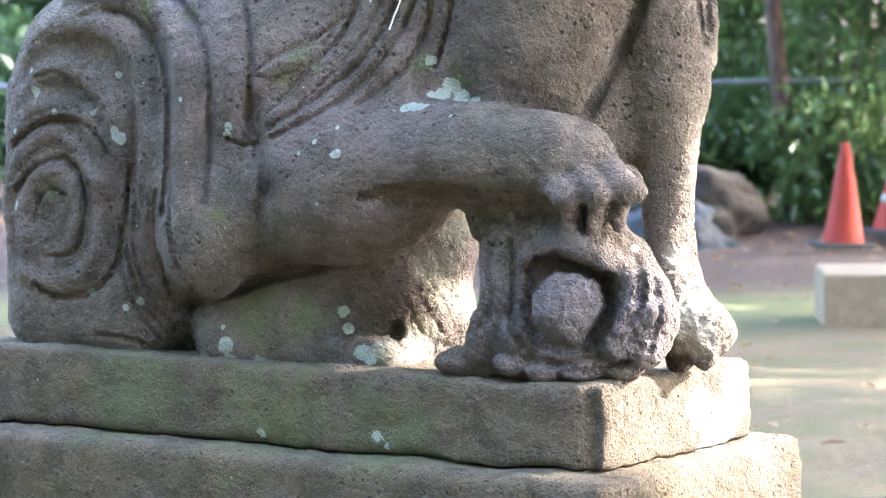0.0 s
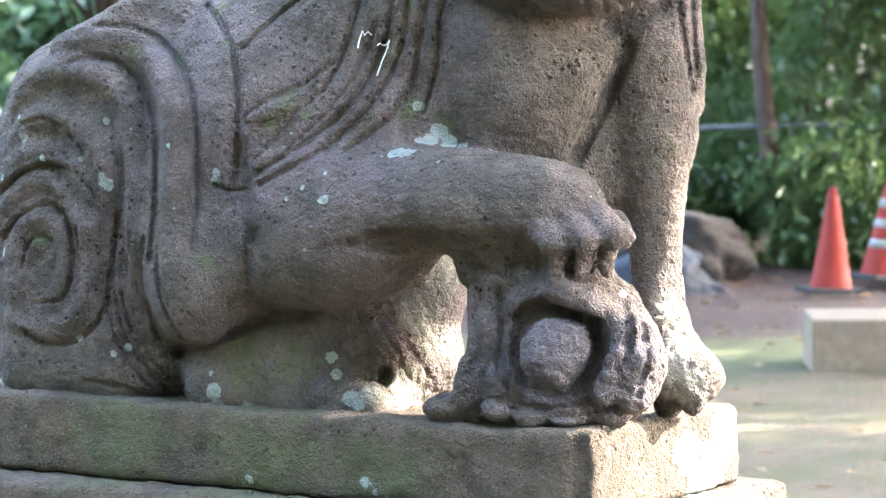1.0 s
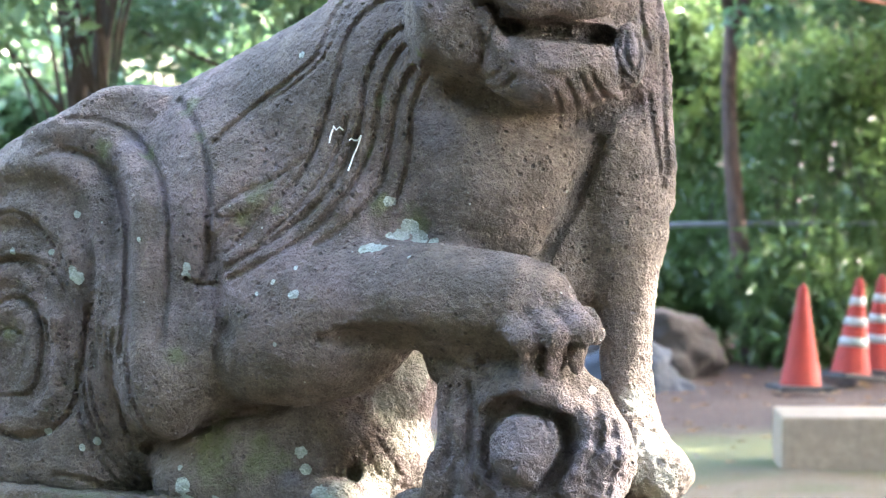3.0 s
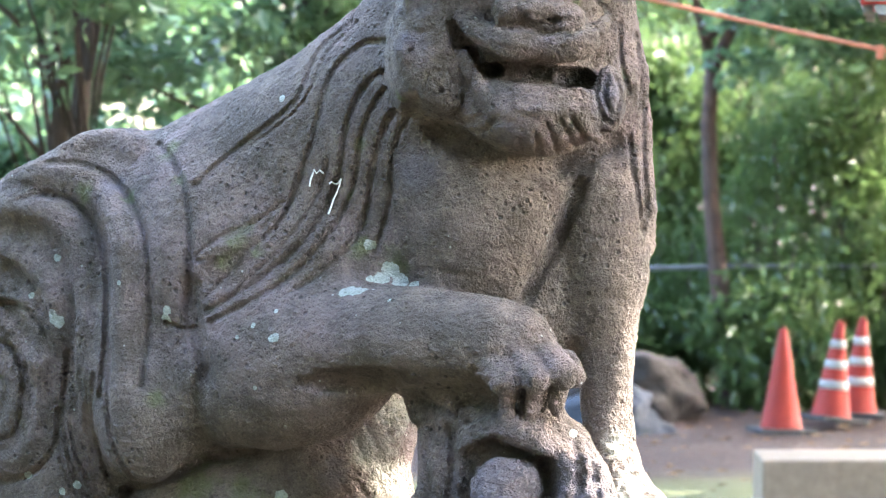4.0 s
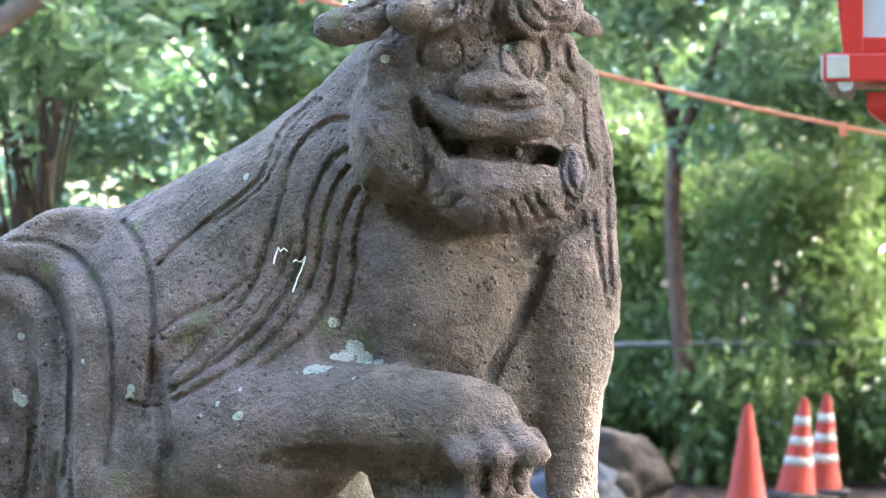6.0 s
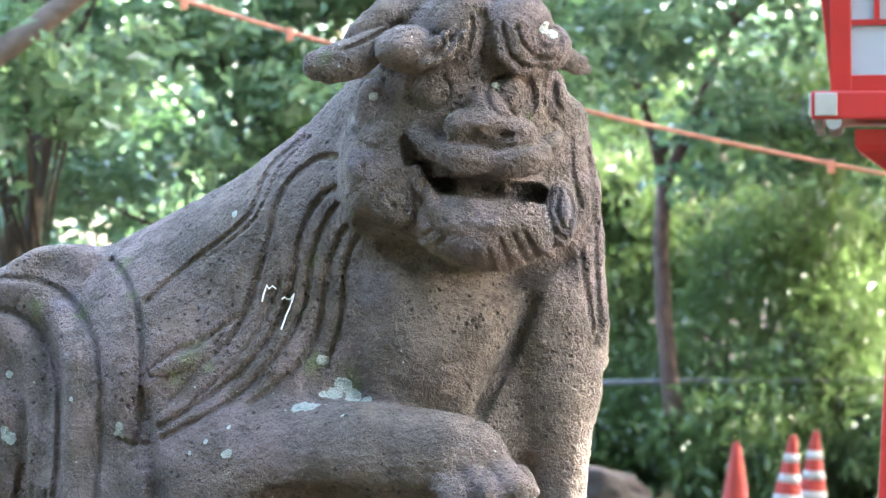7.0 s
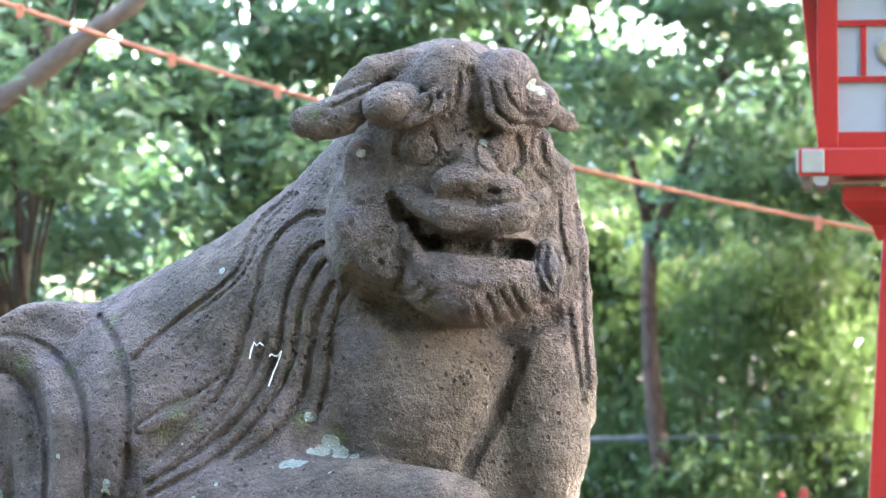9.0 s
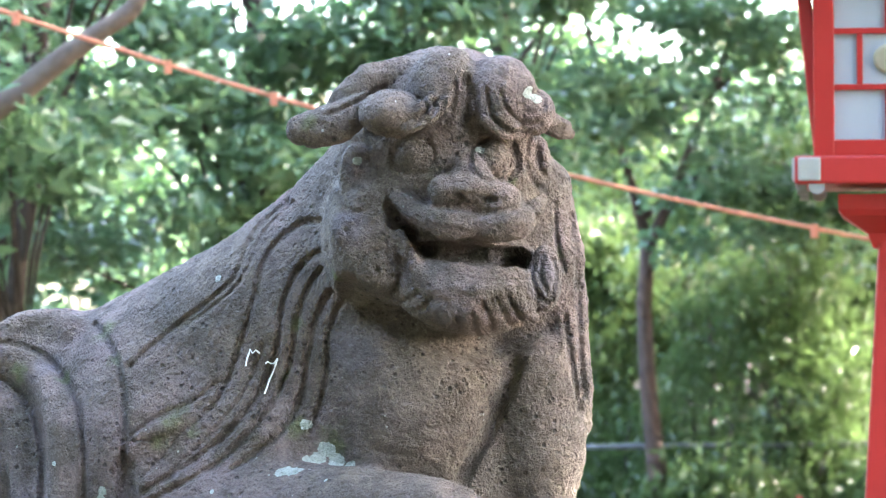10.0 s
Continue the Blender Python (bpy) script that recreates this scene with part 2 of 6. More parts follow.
# ---- carving in stone ----
class Clay:
    """A block of stone as a distance field on a regular grid, which is then skinned."""

    def __init__(self, low, high, step):
        self.step = step
        self.axes = [np.arange(a, b, step, dtype=np.float32) for a, b in zip(low, high)]
        self.field = np.full([len(a) for a in self.axes], 0.4, np.float32)

    def window(self, low, high):
        """The part of the grid between two corners: its slices and its open coordinate arrays."""
        cut = tuple(slice(max(int((a - g[0]) / self.step), 0), max(int((b - g[0]) / self.step) + 2, 0)) for a, b, g in zip(low, high, self.axes))
        x, y, z = (g[s] for g, s in zip(self.axes, cut))
        return cut, x[:, None, None], y[None, :, None], z[None, None, :]

    def blend(self, cut, d, k, carve):
        old = self.field[cut]
        if carve:
            d = -d
            h = np.maximum(k - np.abs(old - d), 0) / k
            self.field[cut] = np.maximum(old, d) + h * h * k / 4
        else:
            h = np.maximum(k - np.abs(old - d), 0) / k
            self.field[cut] = np.minimum(old, d) - h * h * k / 4

    def ball(self, c, r, turn=0.0, lean=0.0, k=0.03, carve=False):
        """An ellipsoid; turn about the upright, lean about the line of sight, in degrees."""
        m = max(r) + k + 0.02
        cut, x, y, z = self.window([a - m for a in c], [a + m for a in c])
        x, y, z = x - c[0], y - c[1], z - c[2]
        if lean:
            a, b = math.cos(radians(lean)), math.sin(radians(lean))
            x, z = a * x + b * z, a * z - b * x
        if turn:
            a, b = math.cos(radians(turn)), math.sin(radians(turn))
            x, y = a * x + b * y, a * y - b * x
        one = np.sqrt((x / r[0]) ** 2 + (y / r[1]) ** 2 + (z / r[2]) ** 2)
        two = np.sqrt((x / r[0] ** 2) ** 2 + (y / r[1] ** 2) ** 2 + (z / r[2] ** 2) ** 2) + 1e-6
        self.blend(cut, one * (one - 1) / two, k, carve)

    def block(self, c, half, turn=0.0, edge=0.03, k=0.03, carve=False):
        m = max(half) * 1.5 + k + 0.02
        cut, x, y, z = self.window([a - m for a in c], [a + m for a in c])
        x, y, z = x - c[0], y - c[1], z - c[2]
        a, b = math.cos(radians(turn)), math.sin(radians(turn))
        x, y = a * x + b * y, a * y - b * x
        q = [np.abs(v) - (h - edge) for v, h in zip((x, y, z), half)]
        out = np.sqrt(sum(np.maximum(v, 0) ** 2 for v in q))
        self.blend(cut, out + np.minimum(np.maximum(np.maximum(q[0], q[1]), q[2]), 0) - edge, k, carve)

    def strand(self, pts, margin, dive=1.0):
        """Distance to a bent line whose points carry a radius each; dive below 1 lets it reach deeper along y."""
        low = [min(p[i] - p[3] for p in pts) - margin for i in range(3)]
        high = [max(p[i] + p[3] for p in pts) + margin for i in range(3)]
        low[1], high[1] = low[1] - margin / dive, high[1] + margin / dive
        cut, x, y, z = self.window(low, high)
        y = y * dive
        pts = [(p[0], p[1] * dive, *p[2:]) for p in pts]
        best = None
        for p, q in zip(pts, pts[1:]):
            e = [q[i] - p[i] for i in range(3)]
            n = sum(v * v for v in e) + 1e-9
            s = np.clip(((x - p[0]) * e[0] + (y - p[1]) * e[1] + (z - p[2]) * e[2]) / n, 0, 1)
            d = np.sqrt((x - p[0] - s * e[0]) ** 2 + (y - p[1] - s * e[1]) ** 2 + (z - p[2] - s * e[2]) ** 2) - (p[3] + s * (q[3] - p[3]))
            best = d if best is None else np.minimum(best, d)
        return cut, best

    def limb(self, pts, k=0.03, carve=False):
        cut, d = self.strand(pts, k + 0.02)
        if d.size:
            self.blend(cut, d, k, carve)

    def line(self, pts, wide, deep):
        """A chiselled groove (deep > 0) or a raised cord (deep < 0) along a line on the surface."""
        cut, d = self.strand([(*p[:3], 0.0) for p in pts], 2.6 * wide, 0.35)
        if d.size:
            self.field[cut] += deep * np.exp(-((d / wide) ** 3))

    def skin(self):
        """Vertices and quads of the surface, by dual cells."""
        f = self.field
        inside = f < 0
        n = f.shape
        total = np.zeros([a - 1 for a in n] + [3], np.float32)
        count = np.zeros([a - 1 for a in n], np.float32)
        quads, edges = [], []
        for axis in range(3):
            lo = [slice(None)] * 3
            hi = [slice(None)] * 3
            lo[axis], hi[axis] = slice(0, -1), slice(1, None)
            cross = np.argwhere(inside[tuple(lo)] != inside[tuple(hi)])
            step = np.eye(3, dtype=int)[axis]
            a, b = f[tuple(cross.T)], f[tuple((cross + step).T)]
            place = cross + step * (a / (a - b))[:, None]
            u, v = (axis + 1) % 3, (axis + 2) % 3
            keep = (cross[:, u] > 0) & (cross[:, v] > 0) & (cross[:, u] < n[u] - 1) & (cross[:, v] < n[v] - 1)
            cross, place, a = cross[keep], place[keep], a[keep]
            ring = []
            for du, dv in ((0, 0), (-1, 0), (-1, -1), (0, -1)):
                cell = cross.copy()
                cell[:, u] += du
                cell[:, v] += dv
                np.add.at(total, tuple(cell.T), place)
                np.add.at(count, tuple(cell.T), 1)
                ring.append(cell)
            ring = np.stack(ring, 1)
            ring[a > 0] = ring[a > 0][:, ::-1]
            quads.append(ring)
        used = count > 0
        index = np.full(count.shape, -1)
        index[used] = np.arange(used.sum())
        verts = total[used] / count[used][:, None] * self.step + [g[0] for g in self.axes]
        rings = np.concatenate(quads)
        return verts, index[rings[..., 0], rings[..., 1], rings[..., 2]]


# ---- the plinth and the guardian lion ----
TURN_STATUE = -32.0
CORNER = Vector((0.123, 5.0, 0.0))
AHEAD = Vector((math.cos(radians(32)), -math.sin(radians(32)), 0))
SIDE = Vector((math.sin(radians(32)), math.cos(radians(32)), 0))  # from the near flank to the far one
PLINTH_TOP = 0.99


def hewn(name, front, back, near, far, low, high, edge, rise, parent, label=""):
    """A stone course: a rounded box, cut into a fine net, whose faces are made uneven."""
    clay = Clay((-back - 0.04, -near - 0.04, low - 0.03), (front + 0.04, far + 0.04, high + 0.03), 0.009)
    clay.block(((front - back) / 2, (far - near) / 2, (low + high) / 2), ((front + back) / 2, (far + near) / 2, (high - low) / 2), 0, edge, 0.01)
    if name == "upper_course":  # the worn upright channel beside the near corner
        clay.limb([(-0.02, 0.0, 0.8, 0.016), (-0.02, 0.0, 1.05, 0.016)], 0.008, True)
    verts, quads = clay.skin()
    m = Matrix.Translation(CORNER) @ Matrix.Rotation(radians(TURN_STATUE), 4, "Z")
    out = []
    for v in verts.tolist():
        p = Vector(v)
        p += rise * (noise.noise_vector(p * 8) + 0.6 * noise.noise_vector(p * 27) + 0.6 * noise.noise_vector(p * 70))
        out.append(m @ p)
    me = mesh_of(name, out, quads.tolist(), PLINTH_STONE, True)
    ob = new(name, me)
    ob.parent = parent
    paint_growth_and_sun(me, PLINTH_LICHEN, PLINTH_MOSS)
    return tagged(ob, label)


def paint_growth_and_sun(me, lichens, mosses, violets=(), sunlit_spots=()):
    """Stores how near each point is to the crusts and the moss that grow on the stone, to violet patches and to painted
    sunlight.
    """
    co = np.empty(len(me.vertices) * 3, np.float32)
    me.vertices.foreach_get("co", co)
    co = co.reshape(-1, 3)
    for key, spots in (("lichen", lichens), ("moss", mosses), ("violet", violets), ("pale", sunlit_spots)):
        value = np.zeros(len(co), np.float32)
        for x, y, z, r in spots:
            d = np.sqrt(((co - (x, y, z)) ** 2).sum(1)) / r
            value = np.maximum(value, 1.15 - 0.65 * d)
        me.attributes.new(key, "FLOAT", "POINT").data.foreach_set("value", np.maximum(value, 0))


STATUE_LICHEN_AND_GLINT = [(-0.166, 5.214, 1.399, 0.013), (-0.146, 5.205, 1.403, 0.013), (-0.156, 5.211, 1.401, 0.016), (-0.114, 5.253, 1.418, 0.012), (-0.099, 5.259, 1.432, 0.014), (-0.085, 5.253, 1.415, 0.013), (-0.062, 5.238, 1.408, 0.009), (-0.133, 5.259, 1.471, 0.008), (-0.456, 5.367, 1.364, 0.008), (-0.457, 5.373, 1.351, 0.008), (-0.657, 5.514, 1.349, 0.012), (-0.643, 5.511, 1.34, 0.01), (-0.647, 5.526, 1.444, 0.006), (-0.797, 5.622, 1.414, 0.008), (-0.761, 5.589, 1.381, 0.006), (-0.693, 5.55, 1.381, 0.006), (-0.282, 5.226, 1.328, 0.007), (-0.312, 5.253, 1.347, 0.005), (-0.339, 5.262, 1.328, 0.004), (-0.276, 5.244, 1.369, 0.004), (-0.836, 5.655, 1.221, 0.008), (-0.835, 5.649, 1.347, 0.006), (-0.702, 5.58, 1.084, 0.008), (-0.641, 5.535, 1.061, 0.006)]
# the spot at (0.134, 5.079, 1.889) is a highlight painted on the nose bridge
STATUE_LICHEN_AND_GLINT += [(-0.616, 5.532, 1.072, 0.007), (-0.467, 5.418, 1.01, 0.014), (-0.46, 5.421, 0.986, 0.013), (-0.44, 5.421, 0.977, 0.014), (-0.411, 5.403, 0.985, 0.013), (-0.375, 5.394, 0.976, 0.012), (-0.275, 5.367, 1.07, 0.01), (-0.266, 5.364, 1.043, 0.01), (-0.245, 5.328, 1.011, 0.014), (-0.231, 5.316, 1.001, 0.011), (-0.472, 5.43, 1.038, 0.005), (-0.309, 5.241, 1.25, 0.004), (-0.534, 5.4, 1.407, 0.004), (-0.098, 5.148, 1.389, 0.004), (-0.806, 5.631, 1.448, 0.005), (-0.05, 5.136, 1.874, 0.007), (0.205, 5.055, 1.972, 0.01), (0.22, 5.058, 1.963, 0.01), (0.134, 5.079, 1.889, 0.008), (-0.272, 5.346, 1.7, 0.006), (-0.13, 5.25, 1.418, 0.007), (-0.127, 5.263, 1.47, 0.007), (-0.275, 5.223, 1.329, 0.007), (0.276, 5.182, 1.097, 0.014)]
STATUE_LICHEN_AND_GLINT += [(0.272, 5.226, 1.128, 0.009), (0.179, 5.07, 1.194, 0.007)]
STATUE_MOSS = [(-0.411, 5.403, 1.068, 0.059), (-0.336, 5.373, 1.062, 0.045), (-0.366, 5.325, 1.442, 0.02), (-0.312, 5.31, 1.46, 0.014), (-0.459, 5.469, 1.615, 0.024), (-0.439, 5.412, 1.566, 0.018), (-0.144, 5.259, 1.466, 0.021), (-0.091, 5.253, 1.444, 0.026), (-0.162, 5.28, 1.549, 0.016), (-0.601, 5.511, 1.551, 0.022), (-0.524, 5.478, 1.542, 0.018), (-0.341, 5.319, 1.482, 0.027), (-0.144, 5.253, 1.624, 0.016), (-0.123, 5.085, 1.928, 0.015), (0.186, 5.133, 1.842, 0.012), (0.263, 5.226, 1.731, 0.014), (-0.084, 5.16, 1.696, 0.017), (-0.773, 5.613, 1.247, 0.022), (-0.477, 5.353, 1.226, 0.023)]
STATUE_VIOLET = [(0.073, 5.028, 1.096, 0.126), (0.174, 5.046, 1.094, 0.092), (-0.029, 5.127, 1.052, 0.068), (-0.192, 5.379, 1.107, 0.031), (-0.291, 5.358, 1.027, 0.022), (-0.049, 5.133, 1.849, 0.034), (-0.066, 5.103, 1.771, 0.032), (0.231, 5.083, 1.694, 0.038), (0.086, 5.07, 1.639, 0.034), (-0.056, 5.205, 1.589, 0.043), (-0.553, 5.496, 1.561, 0.024)]
# sunlight painted on the rock under the belly, the far paw and leg
STATUE_SUNLIT = [(-0.098, 5.418, 1.203, 0.045), (-0.13, 5.412, 1.14, 0.045), (-0.103, 5.418, 1.094, 0.045), (-0.157, 5.379, 1.016, 0.045), (-0.2, 5.319, 1.014, 0.035), (0.261, 5.187, 1.097, 0.039), (0.273, 5.16, 1.048, 0.039), (0.251, 5.241, 1.162, 0.023)]
STATUE_ROUGH = [(0.073, 5.028, 1.096, 0.126), (0.182, 5.043, 1.094, 0.084), (0.249, 5.208, 1.112, 0.061), (0.281, 5.157, 1.048, 0.052), (0.123, 5.01, 1.257, 0.058)]
PLINTH_LICHEN = [(-0.403, 5.329, 0.883, 0.009), (-0.217, 5.212, 0.891, 0.009), (-0.199, 5.201, 0.877, 0.007), (-0.792, 5.513, 0.79, 0.019), (-0.43, 5.286, 0.789, 0.013), (-0.36, 5.243, 0.799, 0.007), (-0.612, 5.4, 0.793, 0.004), (0.073, 4.972, 0.867, 0.004), (-0.701, 5.456, 0.789, 0.004)]
PLINTH_LICHEN += [(0.282, 5.254, 0.93, 0.035), (0.324, 5.322, 0.9, 0.045), (0.356, 5.373, 0.95, 0.05), (0.298, 5.28, 0.88, 0.03), (0.155, 5.051, 0.96, 0.008)]
PLINTH_MOSS = [(-0.386, 5.318, 0.906, 0.129), (-0.185, 5.193, 0.879, 0.112), (-0.627, 5.469, 0.924, 0.12)]
THREADS = (
    [(-0.226, 5.289, 1.562), (-0.224, 5.286, 1.573), (-0.221, 5.286, 1.581), (-0.219, 5.286, 1.588), (-0.215, 5.283, 1.582), (-0.21, 5.283, 1.587), (-0.204, 5.286, 1.582)],
    [(-0.196, 5.274, 1.519), (-0.192, 5.277, 1.53), (-0.188, 5.28, 1.542), (-0.183, 5.274, 1.552), (-0.179, 5.274, 1.563), (-0.176, 5.271, 1.574)],
    [(-0.195, 5.277, 1.566), (-0.191, 5.277, 1.569), (-0.187, 5.283, 1.566), (-0.182, 5.283, 1.566), (-0.176, 5.271, 1.573)],
)



def build_plinth():
    top = new("plinth")
    tagged(top, "weathered stone plinth in stepped courses with lichen", "plinth")
    for name, front, back, near, far, low, high, edge in (
        ("upper_course", 0.0, 1.25, 0.0, 0.485, 0.862, PLINTH_TOP, 0.012),
        ("stepped_course", 0.055, 1.34, 0.085, 0.555, 0.70, 0.8605, 0.02),
        ("lower_course", 0.12, 1.40, 0.15, 0.62, 0.20, 0.6985, 0.02),
        ("footing", 0.25, 1.53, 0.28, 0.75, -0.06, 0.1985, 0.02),
    ):
        hewn(name, front, back, near, far, low, high, edge, 0.006, top)


build_plinth()


def carve_statue():
    clay = Clay((-0.92, 4.72, 0.94), (0.40, 5.85, 2.10), 0.003)
    # tail, haunch and back
    clay.block((-0.67, 5.696, 1.208), (0.205, 0.125, 0.285), turn=-32, edge=0.12, k=0.03)
    clay.ball((-0.686, 5.706, 1.432), (0.168, 0.12, 0.114), turn=-32.0, k=0.04)
    clay.ball((-0.557, 5.649, 1.414), (0.144, 0.15, 0.235), turn=-32.0, k=0.05)
    clay.limb([(-0.519, 5.661, 1.466, 0.151), (-0.267, 5.533, 1.564, 0.18), (-0.099, 5.434, 1.636, 0.181)], k=0.05)
    clay.ball((-0.48, 5.513, 1.262), (0.119, 0.125, 0.198), turn=-32.0, k=0.05)
    clay.ball((-0.661, 5.702, 1.498), (0.168, 0.13, 0.095), turn=-32.0, k=0.05)
    clay.ball((-0.585, 5.667, 1.546), (0.134, 0.13, 0.085), turn=-32.0, k=0.05)
    clay.ball((-0.27, 5.375, 1.288), (0.211, 0.11, 0.134), turn=-32.0, k=0.05)
    clay.ball((-0.376, 5.489, 1.428), (0.216, 0.15, 0.192), turn=-32.0, k=0.05)
    clay.ball((-0.189, 5.396, 1.439), (0.159, 0.13, 0.171), turn=-32.0, k=0.05)
    clay.ball((-0.393, 5.446, 1.229), (0.107, 0.1, 0.095), turn=-32.0, k=0.06)
    # mane over the shoulders
    clay.limb([(0.007, 5.367, 1.846, 0.116), (-0.074, 5.406, 1.748, 0.126), (-0.193, 5.451, 1.605, 0.136)], k=0.06)
    # chest, neck and legs
    clay.ball((0.106, 5.329, 1.374), (0.105, 0.1, 0.098), turn=-32.0, k=0.05)
    clay.ball((0.031, 5.323, 1.547), (0.173, 0.145, 0.208), turn=-32.0, lean=-6, k=0.05)
    clay.limb([(-0.027, 5.388, 1.636, 0.166), (0.067, 5.33, 1.811, 0.138)], k=0.06)
    clay.limb([(0.211, 5.299, 1.669, 0.081), (0.225, 5.29, 1.529, 0.081), (0.232, 5.285, 1.423, 0.07), (0.237, 5.294, 1.309, 0.046), (0.237, 5.294, 1.211, 0.041), (0.247, 5.276, 1.115, 0.042)])
    clay.line([(0.192, 5.218, 1.564), (0.183, 5.218, 1.541), (0.174, 5.218, 1.518), (0.165, 5.223, 1.495), (0.154, 5.223, 1.474), (0.144, 5.223, 1.453), (0.134, 5.223, 1.435), (0.125, 5.218, 1.419), (0.117, 5.218, 1.405), (0.108, 5.218, 1.391)], 0.012, 0.018)
    clay.ball((0.275, 5.235, 1.05), (0.066, 0.07, 0.047), turn=-32.0)
    clay.limb([(0.245, 5.266, 1.107, 0.044), (0.298, 5.186, 1.058, 0.029)])
    clay.limb([(0.293, 5.177, 1.037, 0.021), (0.289, 5.179, 1.015, 0.016)], k=0.015)
    clay.limb([(0.257, 5.235, 1.022, 0.026), (0.253, 5.237, 1.004, 0.021)], k=0.015)
    clay.limb([(-0.315, 5.38, 1.328, 0.094), (-0.186, 5.275, 1.321, 0.088), (-0.053, 5.178, 1.331, 0.078), (0.063, 5.108, 1.328, 0.068), (0.094, 5.095, 1.325, 0.058)], k=0.04)
    clay.ball((0.131, 5.077, 1.302), (0.036, 0.04, 0.029), turn=-32.0, k=0.02)
    # carved ball under the paw
    clay.block((0.079, 5.199, 1.083), (0.118, 0.118, 0.118), turn=-32, edge=0.085, k=0.03)
    clay.limb([(-0.036, 5.217, 1.222, 0.037), (0.016, 5.173, 1.212, 0.052), (0.118, 5.103, 1.196, 0.048), (0.169, 5.101, 1.174, 0.038)], k=0.04)
    clay.limb([(0.11, 5.114, 1.272, 0.038), (0.14, 5.119, 1.259, 0.034)])
    clay.limb([(-0.098, 5.209, 1.001, 0.023), (-0.045, 5.176, 1.003, 0.021)], k=0.02)
    clay.ball((0.157, 5.132, 1.086), (0.093, 0.08, 0.096), turn=-32.0)
    # rocks under the belly
    clay.ball((-0.435, 5.49, 1.009), (0.092, 0.08, 0.057), turn=-32.0)
    clay.ball((-0.356, 5.494, 1.043), (0.162, 0.11, 0.108), turn=-32.0)
    clay.ball((-0.441, 5.576, 1.061), (0.088, 0.1, 0.074), turn=-32.0)
    clay.limb([(-0.403, 5.588, 1.173, 0.084), (-0.25, 5.516, 1.178, 0.074), (-0.157, 5.481, 1.199, 0.064)], k=0.04)
    clay.ball((-0.15, 5.489, 1.17), (0.097, 0.07, 0.119), turn=-32.0)
    clay.ball((-0.163, 5.497, 1.04), (0.108, 0.08, 0.078), turn=-32.0)
    clay.block((-0.249, 5.469, 0.979), (0.13, 0.12, 0.05), turn=-32, edge=0.03, k=0.04)
    # haunch over the rock
    clay.line([(-0.535, 5.529, 1.059), (-0.51, 5.478, 1.073), (-0.489, 5.458, 1.084), (-0.467, 5.443, 1.094), (-0.442, 5.433, 1.105), (-0.417, 5.424, 1.115), (-0.392, 5.418, 1.124), (-0.367, 5.413, 1.13), (-0.342, 5.409, 1.134), (-0.318, 5.413, 1.137), (-0.295, 5.433, 1.138), (-0.272, 5.443, 1.14), (-0.247, 5.448, 1.143)], 0.009408, 0.02822)
    clay.ball((-0.491, 5.419, 1.186), (0.075, 0.06, 0.099), turn=-32.0, k=0.04)
    clay.ball((-0.285, 5.308, 1.261), (0.13, 0.06, 0.088), turn=-32.0, k=0.06)
    clay.line([(-0.391, 5.298, 1.275), (-0.395, 5.304, 1.26), (-0.399, 5.313, 1.244), (-0.401, 5.319, 1.229), (-0.401, 5.323, 1.214), (-0.399, 5.334, 1.198), (-0.394, 5.338, 1.183), (-0.388, 5.353, 1.169), (-0.38, 5.373, 1.156), (-0.371, 5.388, 1.143)], 0.01317, 0.01058)
    clay.line([(-0.419, 5.343, 1.406), (-0.415, 5.343, 1.379), (-0.411, 5.334, 1.352), (-0.405, 5.319, 1.327), (-0.399, 5.313, 1.305), (-0.393, 5.313, 1.285), (-0.387, 5.308, 1.265)], 0.01505, 0.01588)
    clay.line([(-0.236, 5.208, 1.261), (-0.222, 5.203, 1.264), (-0.207, 5.193, 1.268), (-0.192, 5.193, 1.27), (-0.175, 5.184, 1.273), (-0.157, 5.173, 1.276), (-0.139, 5.163, 1.278), (-0.12, 5.148, 1.279), (-0.101, 5.139, 1.278), (-0.082, 5.128, 1.278)], 0.008467, 0.01588)
    clay.line([(-0.201, 5.208, 1.262), (-0.183, 5.199, 1.262), (-0.166, 5.193, 1.262), (-0.148, 5.188, 1.262), (-0.131, 5.173, 1.263), (-0.113, 5.163, 1.265), (-0.096, 5.154, 1.267)], 0.01505, 0.0247)
    clay.limb([(-0.353, 5.37, 1.209, 0.05), (-0.279, 5.335, 1.207, 0.053), (-0.225, 5.325, 1.221, 0.044), (-0.171, 5.3, 1.258, 0.028)], k=0.03)
    clay.ball((-0.229, 5.5, 1.072), (0.158, 0.135, 0.117), k=0.02)
    clay.ball((-0.13, 5.52, 1.172), (0.066, 0.1, 0.087), lean=-15, k=0.015)
    clay.ball((-0.19, 5.373, 1.039), (0.013, 0.03, 0.018), k=0.003, carve=True)
    clay.line([(-0.192, 5.358, 1.163), (-0.188, 5.4, 1.152), (-0.184, 5.4, 1.145), (-0.18, 5.397, 1.139), (-0.176, 5.397, 1.134)], 0.0034, 0.0026)
    clay.line([(-0.146, 5.403, 1.126), (-0.141, 5.403, 1.118), (-0.136, 5.4, 1.111), (-0.132, 5.4, 1.105), (-0.129, 5.4, 1.1)], 0.0025, 0.0032)
    clay.line([(-0.099, 5.424, 1.09), (-0.093, 5.427, 1.082), (-0.089, 5.427, 1.075), (-0.085, 5.43, 1.068), (-0.081, 5.431, 1.063)], 0.0034, 0.002)
